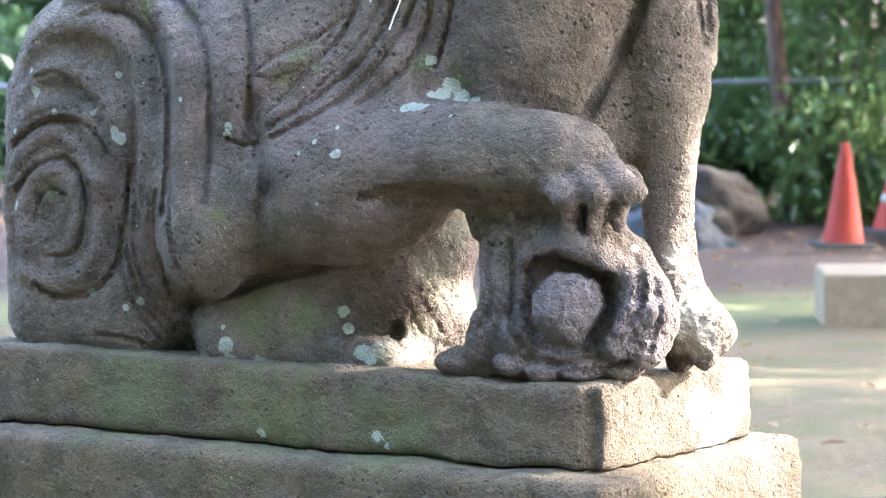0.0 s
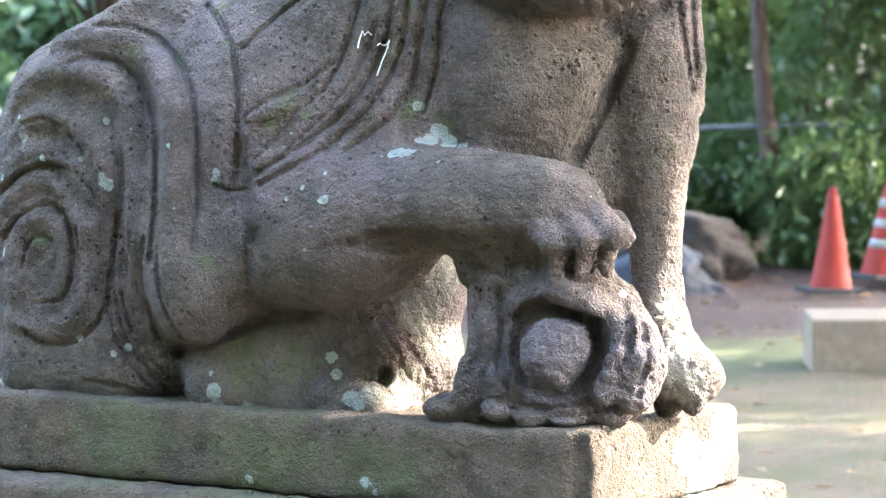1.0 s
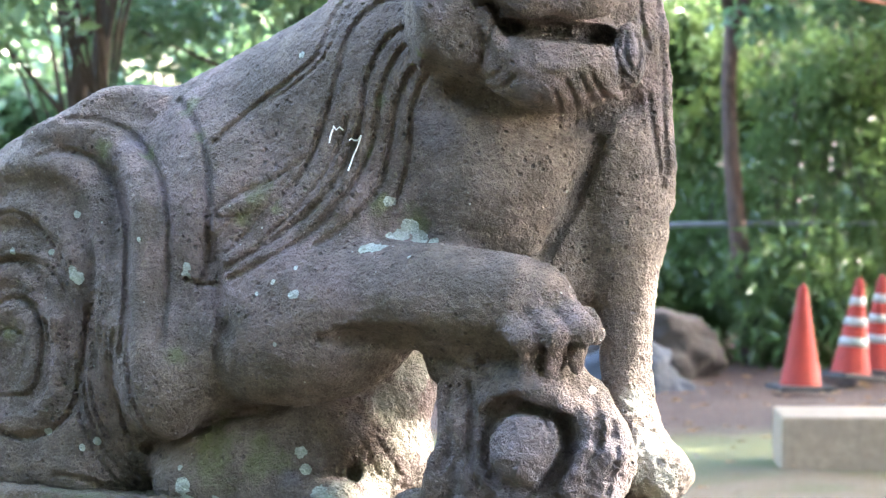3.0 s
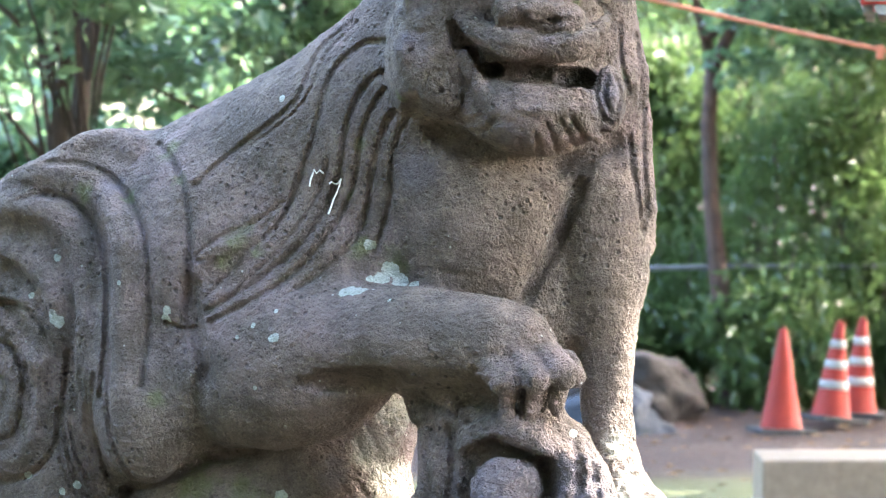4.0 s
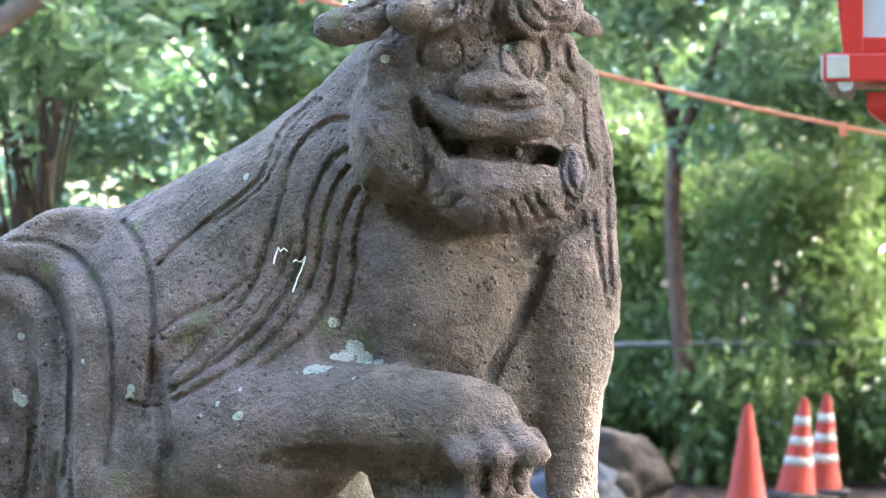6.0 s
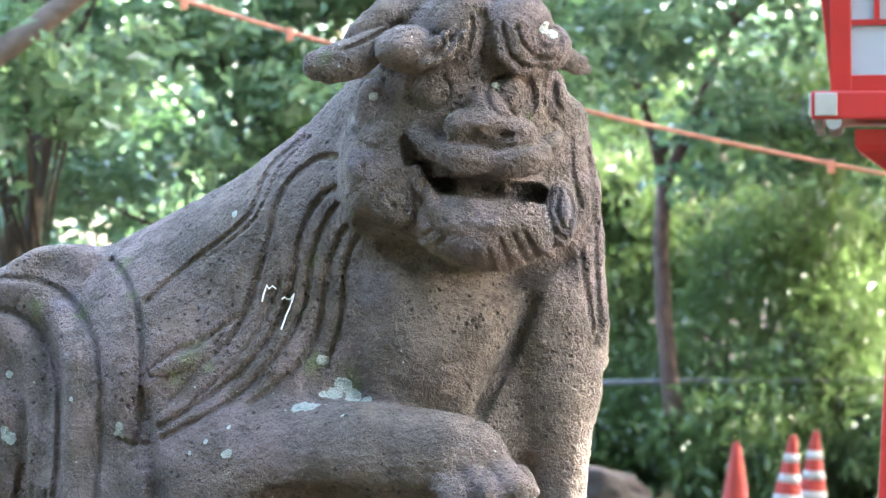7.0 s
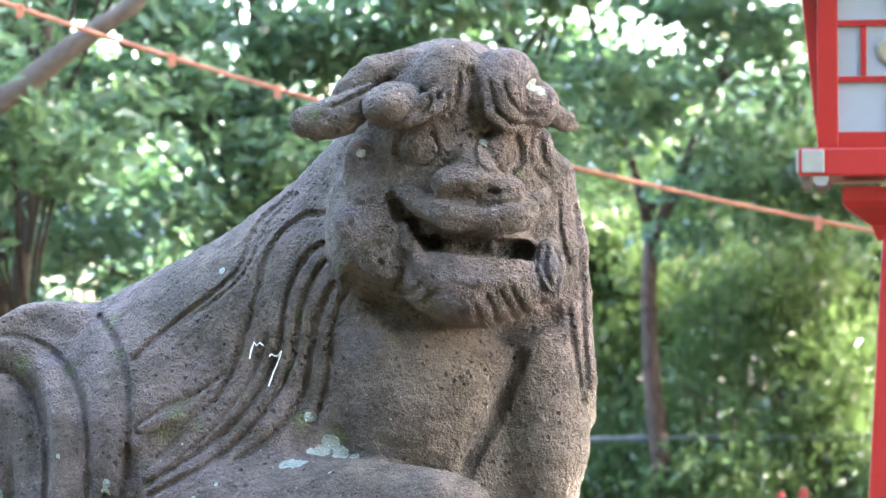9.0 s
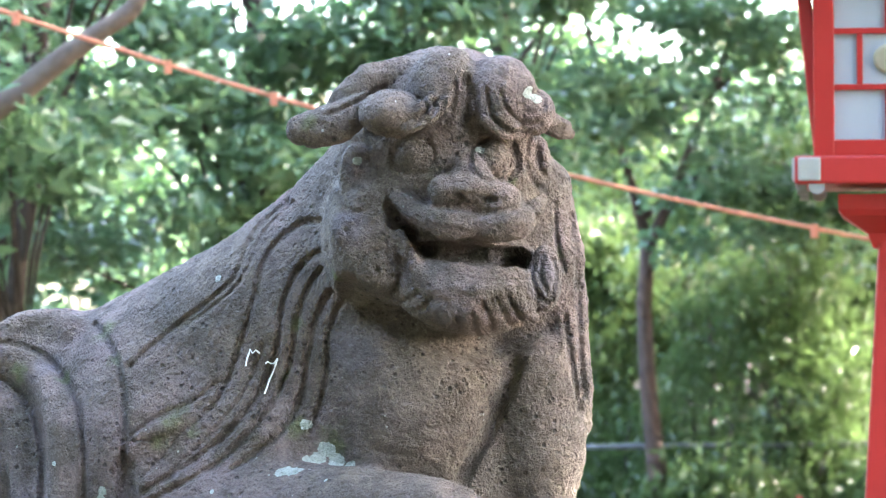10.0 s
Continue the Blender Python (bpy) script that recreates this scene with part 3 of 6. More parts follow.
    clay.line([(-0.199, 5.382, 1.061), (-0.194, 5.394, 1.052), (-0.19, 5.4, 1.044), (-0.186, 5.4, 1.038), (-0.182, 5.397, 1.033)], 0.0025, 0.0026)
    clay.line([(-0.148, 5.278, 1.202), (-0.143, 5.289, 1.194), (-0.141, 5.409, 1.177), (-0.138, 5.409, 1.171), (-0.134, 5.409, 1.166)], 0.0034, 0.0032)
    clay.line([(-0.104, 5.415, 1.158), (-0.098, 5.415, 1.15), (-0.094, 5.418, 1.143), (-0.09, 5.424, 1.136), (-0.087, 5.425, 1.131)], 0.0025, 0.002)
    clay.line([(-0.204, 5.382, 1.128), (-0.199, 5.379, 1.12), (-0.194, 5.379, 1.113), (-0.19, 5.376, 1.107), (-0.187, 5.376, 1.102)], 0.0034, 0.0026)
    clay.line([(-0.156, 5.385, 1.094), (-0.151, 5.385, 1.086), (-0.147, 5.385, 1.079), (-0.143, 5.388, 1.073), (-0.139, 5.388, 1.068)], 0.0025, 0.0032)
    clay.line([(-0.109, 5.41, 1.058), (-0.104, 5.412, 1.05), (-0.099, 5.415, 1.042), (-0.096, 5.418, 1.036), (-0.092, 5.419, 1.031)], 0.0034, 0.002)
    clay.line([(-0.162, 5.412, 1.159), (-0.157, 5.412, 1.151), (-0.152, 5.409, 1.144), (-0.149, 5.409, 1.138), (-0.145, 5.407, 1.133)], 0.0034, 0.0032)
    clay.line([(-0.115, 5.416, 1.125), (-0.109, 5.418, 1.117), (-0.105, 5.421, 1.109), (-0.101, 5.421, 1.103), (-0.098, 5.422, 1.098)], 0.0025, 0.002)
    clay.line([(-0.214, 5.368, 1.096), (-0.209, 5.367, 1.088), (-0.205, 5.367, 1.081), (-0.201, 5.367, 1.075), (-0.197, 5.367, 1.07)], 0.0034, 0.0026)
    clay.line([(-0.167, 5.377, 1.061), (-0.162, 5.379, 1.053), (-0.157, 5.382, 1.046), (-0.154, 5.385, 1.039), (-0.15, 5.386, 1.034)], 0.0025, 0.0032)
    clay.line([(-0.12, 5.41, 1.192), (-0.114, 5.412, 1.184), (-0.11, 5.412, 1.177), (-0.106, 5.412, 1.171), (-0.103, 5.412, 1.166)], 0.0034, 0.002)
    clay.line([(-0.217, 5.305, 1.168), (-0.213, 5.331, 1.158), (-0.211, 5.392, 1.145), (-0.207, 5.392, 1.139), (-0.203, 5.39, 1.135)], 0.0025, 0.0026)
    clay.line([(-0.173, 5.389, 1.127), (-0.167, 5.388, 1.119), (-0.163, 5.386, 1.112), (-0.159, 5.385, 1.107), (-0.155, 5.385, 1.101)], 0.0034, 0.0032)
    clay.line([(-0.125, 5.403, 1.092), (-0.12, 5.403, 1.084), (-0.115, 5.406, 1.077), (-0.112, 5.406, 1.071), (-0.108, 5.407, 1.066)], 0.0025, 0.002)
    clay.line([(-0.225, 5.367, 1.063), (-0.22, 5.367, 1.055), (-0.216, 5.367, 1.047), (-0.212, 5.37, 1.041), (-0.208, 5.37, 1.036)], 0.0034, 0.0026)
    clay.line([(-0.173, 5.254, 1.204), (-0.169, 5.262, 1.196), (-0.164, 5.277, 1.188), (-0.162, 5.313, 1.179), (-0.16, 5.362, 1.17)], 0.0025, 0.0032)
    clay.line([(-0.131, 5.41, 1.159), (-0.126, 5.412, 1.151), (-0.121, 5.412, 1.143), (-0.117, 5.415, 1.137), (-0.114, 5.415, 1.132)], 0.0034, 0.002)
    clay.line([(-0.231, 5.379, 1.128), (-0.226, 5.376, 1.121), (-0.221, 5.376, 1.113), (-0.217, 5.373, 1.108), (-0.214, 5.371, 1.103)], 0.0025, 0.0026)
    clay.line([(-0.183, 5.374, 1.095), (-0.178, 5.376, 1.087), (-0.173, 5.376, 1.08), (-0.17, 5.376, 1.074), (-0.166, 5.376, 1.069)], 0.0034, 0.0032)
    clay.line([(-0.136, 5.394, 1.06), (-0.131, 5.397, 1.051), (-0.126, 5.4, 1.044), (-0.123, 5.403, 1.038), (-0.119, 5.404, 1.032)], 0.0025, 0.002)
    # rolls of the tail
    clay.limb([(-0.635, 5.577, 1.605, 0.027), (-0.617, 5.577, 1.615, 0.027), (-0.599, 5.588, 1.624, 0.027), (-0.573, 5.583, 1.628, 0.027), (-0.546, 5.573, 1.626, 0.027), (-0.519, 5.547, 1.616, 0.027), (-0.498, 5.547, 1.596, 0.027), (-0.483, 5.547, 1.565, 0.027), (-0.473, 5.547, 1.527, 0.027), (-0.468, 5.547, 1.481, 0.026), (-0.467, 5.547, 1.434, 0.025), (-0.468, 5.547, 1.392, 0.024), (-0.471, 5.547, 1.351, 0.022), (-0.475, 5.547, 1.309, 0.02), (-0.481, 5.547, 1.268, 0.017), (-0.486, 5.547, 1.23, 0.013), (-0.492, 5.547, 1.194, 0.008)], k=0.016)
    clay.limb([(-0.721, 5.613, 1.561, 0.026), (-0.705, 5.607, 1.57, 0.026), (-0.687, 5.588, 1.577, 0.026), (-0.669, 5.577, 1.582, 0.026), (-0.647, 5.562, 1.582, 0.026), (-0.615, 5.543, 1.575, 0.026), (-0.583, 5.528, 1.559, 0.026), (-0.557, 5.502, 1.533, 0.026), (-0.536, 5.463, 1.5, 0.026), (-0.526, 5.433, 1.466, 0.026), (-0.523, 5.427, 1.429, 0.026), (-0.522, 5.418, 1.389, 0.024), (-0.524, 5.412, 1.348, 0.022), (-0.526, 5.408, 1.308, 0.02), (-0.529, 5.397, 1.268, 0.017), (-0.532, 5.388, 1.228, 0.013), (-0.537, 5.388, 1.187, 0.008)], k=0.016)
    clay.limb([(-0.809, 5.657, 1.467, 0.017), (-0.792, 5.642, 1.49, 0.02), (-0.774, 5.631, 1.51, 0.022), (-0.75, 5.616, 1.521, 0.024), (-0.722, 5.591, 1.527, 0.026), (-0.693, 5.571, 1.526, 0.026), (-0.666, 5.552, 1.52, 0.026), (-0.641, 5.537, 1.507, 0.026), (-0.622, 5.526, 1.488, 0.026), (-0.608, 5.516, 1.465, 0.025), (-0.599, 5.507, 1.438, 0.024), (-0.594, 5.501, 1.408, 0.023), (-0.591, 5.492, 1.374, 0.022), (-0.592, 5.481, 1.334, 0.021), (-0.594, 5.481, 1.292, 0.019), (-0.595, 5.477, 1.255, 0.016), (-0.597, 5.486, 1.218, 0.013), (-0.598, 5.516, 1.183, 0.009), (-0.597, 5.526, 1.151, 0.005)], k=0.016)
    clay.limb([(-0.812, 5.646, 1.411, 0.012), (-0.797, 5.636, 1.429, 0.016), (-0.779, 5.627, 1.444, 0.019), (-0.754, 5.606, 1.451, 0.02), (-0.727, 5.586, 1.45, 0.021), (-0.7, 5.571, 1.44, 0.021), (-0.676, 5.552, 1.423, 0.021), (-0.658, 5.531, 1.399, 0.02), (-0.646, 5.526, 1.368, 0.019), (-0.641, 5.531, 1.329, 0.017), (-0.641, 5.537, 1.289, 0.014), (-0.642, 5.541, 1.256, 0.01), (-0.644, 5.546, 1.224, 0.006)], k=0.016)
    clay.limb([(-0.833, 5.665, 1.339, 0.01), (-0.82, 5.650, 1.36, 0.013), (-0.806, 5.641, 1.378, 0.015), (-0.78, 5.620, 1.39, 0.017), (-0.753, 5.605, 1.393, 0.017), (-0.729, 5.590, 1.386, 0.017), (-0.707, 5.571, 1.371, 0.017), (-0.689, 5.560, 1.348, 0.017), (-0.676, 5.551, 1.321, 0.015), (-0.671, 5.551, 1.291, 0.014), (-0.669, 5.556, 1.26, 0.013)], k=0.016)
    clay.limb([(-0.846, 5.680, 1.167, 0.012), (-0.85, 5.686, 1.206, 0.013), (-0.849, 5.686, 1.243, 0.014), (-0.836, 5.665, 1.28, 0.015), (-0.817, 5.646, 1.312, 0.017), (-0.792, 5.631, 1.334, 0.018), (-0.765, 5.616, 1.346, 0.019), (-0.741, 5.601, 1.343, 0.019), (-0.719, 5.586, 1.329, 0.019), (-0.699, 5.575, 1.302, 0.018), (-0.682, 5.545, 1.27, 0.017), (-0.678, 5.560, 1.232, 0.016), (-0.678, 5.560, 1.195, 0.015), (-0.686, 5.566, 1.159, 0.015), (-0.701, 5.575, 1.128, 0.015), (-0.731, 5.596, 1.104, 0.016), (-0.764, 5.616, 1.092, 0.015), (-0.792, 5.631, 1.099, 0.015), (-0.82, 5.650, 1.113, 0.014)], k=0.016)
    clay.limb([(-0.812, 5.646, 1.142, 0.012), (-0.817, 5.646, 1.175, 0.014), (-0.819, 5.650, 1.208, 0.015), (-0.811, 5.646, 1.242, 0.016), (-0.797, 5.635, 1.27, 0.015), (-0.78, 5.626, 1.284, 0.015), (-0.76, 5.611, 1.287, 0.015), (-0.741, 5.601, 1.278, 0.016), (-0.725, 5.590, 1.258, 0.015), (-0.719, 5.586, 1.227, 0.015), (-0.721, 5.586, 1.193, 0.014), (-0.732, 5.596, 1.168, 0.013), (-0.747, 5.605, 1.145, 0.012)], k=0.016)
    clay.limb([(-0.789, 5.635, 1.161, 0.01), (-0.792, 5.635, 1.192, 0.012), (-0.791, 5.635, 1.218, 0.013), (-0.778, 5.625, 1.236, 0.013), (-0.764, 5.620, 1.242, 0.013), (-0.755, 5.616, 1.23, 0.013), (-0.75, 5.610, 1.21, 0.012), (-0.756, 5.616, 1.195, 0.011), (-0.765, 5.620, 1.181, 0.01)], k=0.01)
    clay.line([(-0.669, 5.548, 1.599), (-0.646, 5.533, 1.599), (-0.624, 5.533, 1.599), (-0.602, 5.529, 1.596), (-0.583, 5.529, 1.588), (-0.562, 5.514, 1.577), (-0.544, 5.499, 1.562), (-0.527, 5.469, 1.544), (-0.511, 5.433, 1.524), (-0.5, 5.413, 1.501), (-0.492, 5.394, 1.476), (-0.489, 5.388, 1.449), (-0.486, 5.383, 1.421), (-0.486, 5.383, 1.392), (-0.487, 5.383, 1.361), (-0.489, 5.388, 1.331), (-0.491, 5.383, 1.301), (-0.494, 5.373, 1.272), (-0.498, 5.364, 1.243)], 0.0056, 0.014)
    clay.line([(-0.716, 5.553, 1.538), (-0.7, 5.548, 1.543), (-0.685, 5.544, 1.547), (-0.669, 5.548, 1.549), (-0.651, 5.538, 1.545), (-0.632, 5.529, 1.539), (-0.615, 5.518, 1.529), (-0.601, 5.514, 1.515), (-0.587, 5.503, 1.499), (-0.575, 5.488, 1.48), (-0.568, 5.478, 1.459), (-0.563, 5.463, 1.436), (-0.56, 5.454, 1.41), (-0.558, 5.443, 1.378), (-0.558, 5.433, 1.344), (-0.559, 5.424, 1.311), (-0.561, 5.418, 1.281), (-0.565, 5.418, 1.251), (-0.569, 5.418, 1.221)], 0.0056, 0.014)
    clay.line([(-0.48, 5.514, 1.628), (-0.462, 5.458, 1.611), (-0.447, 5.428, 1.593), (-0.436, 5.403, 1.573), (-0.429, 5.383, 1.55), (-0.424, 5.368, 1.523), (-0.421, 5.353, 1.493), (-0.419, 5.343, 1.459), (-0.42, 5.353, 1.42), (-0.422, 5.364, 1.386), (-0.425, 5.358, 1.36), (-0.428, 5.353, 1.337), (-0.432, 5.349, 1.315)], 0.0056, 0.014)
    clay.line([(-0.63, 5.518, 1.29), (-0.635, 5.529, 1.251), (-0.638, 5.533, 1.213), (-0.639, 5.533, 1.178), (-0.635, 5.533, 1.144), (-0.628, 5.533, 1.113), (-0.618, 5.529, 1.085), (-0.605, 5.529, 1.06), (-0.589, 5.529, 1.038), (-0.573, 5.533, 1.019), (-0.557, 5.544, 1.003), (-0.542, 5.559, 0.988), (-0.527, 5.583, 0.973)], 0.004, 0.0085)
    clay.line([(-0.604, 5.458, 1.266), (-0.606, 5.463, 1.235), (-0.609, 5.463, 1.204), (-0.608, 5.463, 1.174), (-0.602, 5.463, 1.145), (-0.594, 5.463, 1.118), (-0.583, 5.463, 1.091), (-0.569, 5.463, 1.064), (-0.553, 5.463, 1.038), (-0.538, 5.463, 1.017), (-0.524, 5.463, 1.005), (-0.51, 5.463, 0.997), (-0.495, 5.443, 0.992)], 0.004, 0.0085)
    clay.line([(-0.581, 5.439, 1.258), (-0.584, 5.448, 1.23), (-0.586, 5.458, 1.202), (-0.587, 5.484, 1.172), (-0.582, 5.499, 1.143), (-0.575, 5.518, 1.114), (-0.567, 5.529, 1.085)], 0.004, 0.0085)
    clay.line([(-0.689, 5.568, 1.014), (-0.666, 5.553, 1.012), (-0.645, 5.544, 1.009), (-0.625, 5.538, 1.005), (-0.606, 5.538, 0.996), (-0.589, 5.544, 0.985), (-0.57, 5.553, 0.976), (-0.55, 5.568, 0.971), (-0.528, 5.596, 0.967), (-0.504, 5.596, 0.967)], 0.004, 0.012)
    clay.line([(-0.803, 5.623, 1.091), (-0.788, 5.613, 1.083), (-0.775, 5.613, 1.075), (-0.758, 5.604, 1.072), (-0.738, 5.593, 1.073), (-0.716, 5.578, 1.079), (-0.697, 5.563, 1.088), (-0.68, 5.553, 1.1), (-0.667, 5.548, 1.114), (-0.656, 5.538, 1.131), (-0.65, 5.538, 1.151), (-0.648, 5.538, 1.173), (-0.646, 5.544, 1.195)], 0.0051, 0.0095)
    clay.line([(-0.552, 5.418, 1.295), (-0.552, 5.403, 1.265), (-0.555, 5.403, 1.234), (-0.554, 5.398, 1.206), (-0.55, 5.394, 1.18), (-0.544, 5.394, 1.156), (-0.536, 5.388, 1.134), (-0.525, 5.394, 1.114), (-0.514, 5.409, 1.095), (-0.5, 5.409, 1.078)], 0.0056, 0.0095)
    clay.line([(-0.458, 5.373, 1.346), (-0.451, 5.368, 1.343), (-0.443, 5.364, 1.34), (-0.436, 5.373, 1.337), (-0.428, 5.373, 1.336), (-0.419, 5.364, 1.336), (-0.41, 5.353, 1.337)], 0.004, 0.011)
    clay.line([(-0.845, 5.661, 1.318), (-0.831, 5.646, 1.331), (-0.816, 5.634, 1.343), (-0.802, 5.628, 1.353), (-0.785, 5.613, 1.361), (-0.767, 5.601, 1.366), (-0.75, 5.592, 1.368), (-0.732, 5.577, 1.366), (-0.714, 5.556, 1.362), (-0.699, 5.547, 1.355), (-0.688, 5.541, 1.344), (-0.678, 5.535, 1.33), (-0.669, 5.533, 1.316)], 0.0038, 0.009)
    clay.line([(-0.837, 5.652, 1.244), (-0.825, 5.643, 1.26), (-0.813, 5.631, 1.275), (-0.8, 5.622, 1.287), (-0.778, 5.61, 1.298), (-0.756, 5.598, 1.302), (-0.738, 5.589, 1.297), (-0.723, 5.58, 1.284), (-0.717, 5.577, 1.272), (-0.713, 5.574, 1.257), (-0.711, 5.571, 1.24), (-0.711, 5.571, 1.225), (-0.712, 5.571, 1.209), (-0.714, 5.571, 1.193), (-0.716, 5.574, 1.179), (-0.723, 5.58, 1.159), (-0.735, 5.586, 1.145), (-0.75, 5.592, 1.141), (-0.77, 5.61, 1.139), (-0.788, 5.616, 1.137)], 0.0038, 0.009)
    clay.line([(-0.804, 5.626, 1.194), (-0.8, 5.625, 1.216), (-0.793, 5.622, 1.235), (-0.783, 5.616, 1.246), (-0.771, 5.61, 1.251), (-0.759, 5.604, 1.248), (-0.747, 5.599, 1.243)], 0.0038, 0.009)
    clay.line([(-0.799, 5.611, 1.435), (-0.781, 5.604, 1.442), (-0.762, 5.586, 1.446), (-0.742, 5.577, 1.439), (-0.723, 5.568, 1.426), (-0.71, 5.562, 1.416), (-0.698, 5.556, 1.404), (-0.686, 5.55, 1.392)], 0.0038, 0.009)
    clay.line([(-0.796, 5.626, 1.083), (-0.781, 5.625, 1.077), (-0.765, 5.616, 1.071), (-0.748, 5.604, 1.068), (-0.731, 5.592, 1.07), (-0.714, 5.58, 1.076), (-0.7, 5.574, 1.082), (-0.681, 5.562, 1.096), (-0.665, 5.557, 1.112)], 0.0038, 0.009)
    clay.line([(-0.651, 5.542, 1.158), (-0.648, 5.538, 1.14), (-0.646, 5.535, 1.122), (-0.642, 5.535, 1.103), (-0.636, 5.532, 1.087), (-0.628, 5.532, 1.069), (-0.62, 5.529, 1.053), (-0.611, 5.529, 1.038), (-0.598, 5.529, 1.021), (-0.584, 5.535, 1.006), (-0.571, 5.541, 0.994), (-0.551, 5.556, 0.984), (-0.532, 5.569, 0.977)], 0.0038, 0.009)
    clay.line([(-0.628, 5.529, 1.168), (-0.624, 5.529, 1.152), (-0.621, 5.529, 1.136), (-0.616, 5.529, 1.119), (-0.61, 5.529, 1.103), (-0.603, 5.526, 1.09), (-0.595, 5.526, 1.076), (-0.587, 5.529, 1.062), (-0.578, 5.529, 1.049), (-0.569, 5.532, 1.037), (-0.556, 5.538, 1.022), (-0.543, 5.547, 1.01), (-0.53, 5.554, 0.998)], 0.0038, 0.009)
    clay.line([(-0.852, 5.668, 1.329), (-0.835, 5.649, 1.342), (-0.819, 5.634, 1.355), (-0.803, 5.625, 1.365), (-0.786, 5.613, 1.372), (-0.767, 5.598, 1.378), (-0.749, 5.583, 1.38), (-0.73, 5.568, 1.379), (-0.711, 5.553, 1.375), (-0.696, 5.55, 1.368), (-0.683, 5.541, 1.355), (-0.673, 5.538, 1.34), (-0.663, 5.533, 1.324)], 0.0042, -0.004)
    clay.line([(-0.843, 5.655, 1.254), (-0.83, 5.649, 1.27), (-0.817, 5.637, 1.286), (-0.803, 5.628, 1.299), (-0.78, 5.616, 1.31), (-0.757, 5.604, 1.314), (-0.735, 5.586, 1.309), (-0.717, 5.568, 1.296), (-0.711, 5.568, 1.28), (-0.708, 5.568, 1.26), (-0.705, 5.569, 1.24)], 0.0042, -0.004)
    # hair of the mane
    clay.line([(-0.154, 5.379, 1.844), (-0.182, 5.388, 1.823), (-0.209, 5.388, 1.802), (-0.237, 5.388, 1.782), (-0.264, 5.388, 1.762), (-0.291, 5.388, 1.743), (-0.318, 5.388, 1.724), (-0.345, 5.388, 1.707), (-0.372, 5.388, 1.692), (-0.398, 5.388, 1.676)], 0.0038, 0.0087)
    clay.line([(-0.164, 5.349, 1.821), (-0.182, 5.349, 1.806), (-0.201, 5.353, 1.79), (-0.217, 5.349, 1.771), (-0.228, 5.343, 1.748), (-0.235, 5.323, 1.722), (-0.247, 5.323, 1.698), (-0.268, 5.334, 1.678), (-0.293, 5.343, 1.659), (-0.316, 5.353, 1.643), (-0.333, 5.368, 1.63), (-0.347, 5.373, 1.62), (-0.362, 5.379, 1.608), (-0.379, 5.383, 1.593), (-0.397, 5.383, 1.576), (-0.414, 5.383, 1.56)], 0.0044, 0.0098)
    clay.line([(-0.153, 5.338, 1.821), (-0.17, 5.338, 1.804), (-0.187, 5.334, 1.788), (-0.202, 5.328, 1.769), (-0.213, 5.323, 1.746), (-0.221, 5.313, 1.72), (-0.234, 5.313, 1.696), (-0.253, 5.319, 1.676), (-0.276, 5.328, 1.658), (-0.297, 5.338, 1.643), (-0.314, 5.349, 1.632), (-0.329, 5.373, 1.623), (-0.344, 5.383, 1.614)], 0.0027, 0.0066)
    clay.line([(-0.082, 5.248, 1.786), (-0.103, 5.268, 1.787), (-0.123, 5.283, 1.788), (-0.143, 5.293, 1.784), (-0.162, 5.298, 1.771), (-0.179, 5.304, 1.754), (-0.193, 5.298, 1.735), (-0.201, 5.293, 1.716), (-0.206, 5.289, 1.697), (-0.211, 5.289, 1.675), (-0.217, 5.289, 1.652), (-0.224, 5.293, 1.627), (-0.233, 5.293, 1.6), (-0.243, 5.298, 1.57), (-0.255, 5.304, 1.539), (-0.269, 5.304, 1.512), (-0.284, 5.308, 1.493), (-0.302, 5.308, 1.479), (-0.323, 5.319, 1.468), (-0.348, 5.323, 1.459), (-0.376, 5.328, 1.452), (-0.404, 5.338, 1.446)], 0.0049, 0.011)
    clay.line([(-0.269, 5.308, 1.537), (-0.284, 5.313, 1.526), (-0.298, 5.319, 1.515), (-0.314, 5.323, 1.505), (-0.332, 5.323, 1.497), (-0.351, 5.328, 1.491), (-0.368, 5.334, 1.483), (-0.382, 5.334, 1.474), (-0.395, 5.338, 1.463), (-0.409, 5.353, 1.452)], 0.0038, 0.0066)
    clay.line([(-0.082, 5.238, 1.749), (-0.1, 5.248, 1.742), (-0.117, 5.253, 1.736), (-0.133, 5.259, 1.725), (-0.146, 5.259, 1.707), (-0.156, 5.259, 1.685), (-0.165, 5.259, 1.662), (-0.17, 5.259, 1.637), (-0.173, 5.263, 1.61), (-0.179, 5.274, 1.583), (-0.188, 5.278, 1.557), (-0.199, 5.278, 1.53), (-0.215, 5.278, 1.504), (-0.237, 5.278, 1.477), (-0.265, 5.289, 1.449), (-0.295, 5.293, 1.424), (-0.325, 5.298, 1.403), (-0.357, 5.304, 1.384), (-0.389, 5.319, 1.365)], 0.0055, 0.012)
    clay.line([(-0.082, 5.233, 1.724), (-0.094, 5.238, 1.718), (-0.106, 5.244, 1.712), (-0.117, 5.244, 1.701), (-0.127, 5.244, 1.683), (-0.137, 5.244, 1.66), (-0.145, 5.248, 1.635), (-0.149, 5.248, 1.61), (-0.152, 5.253, 1.583), (-0.158, 5.268, 1.557), (-0.168, 5.274, 1.533), (-0.18, 5.268, 1.51), (-0.197, 5.268, 1.486), (-0.219, 5.268, 1.46), (-0.246, 5.274, 1.432), (-0.276, 5.274, 1.407), (-0.31, 5.278, 1.386), (-0.347, 5.289, 1.368), (-0.384, 5.308, 1.349)], 0.0049, 0.011)
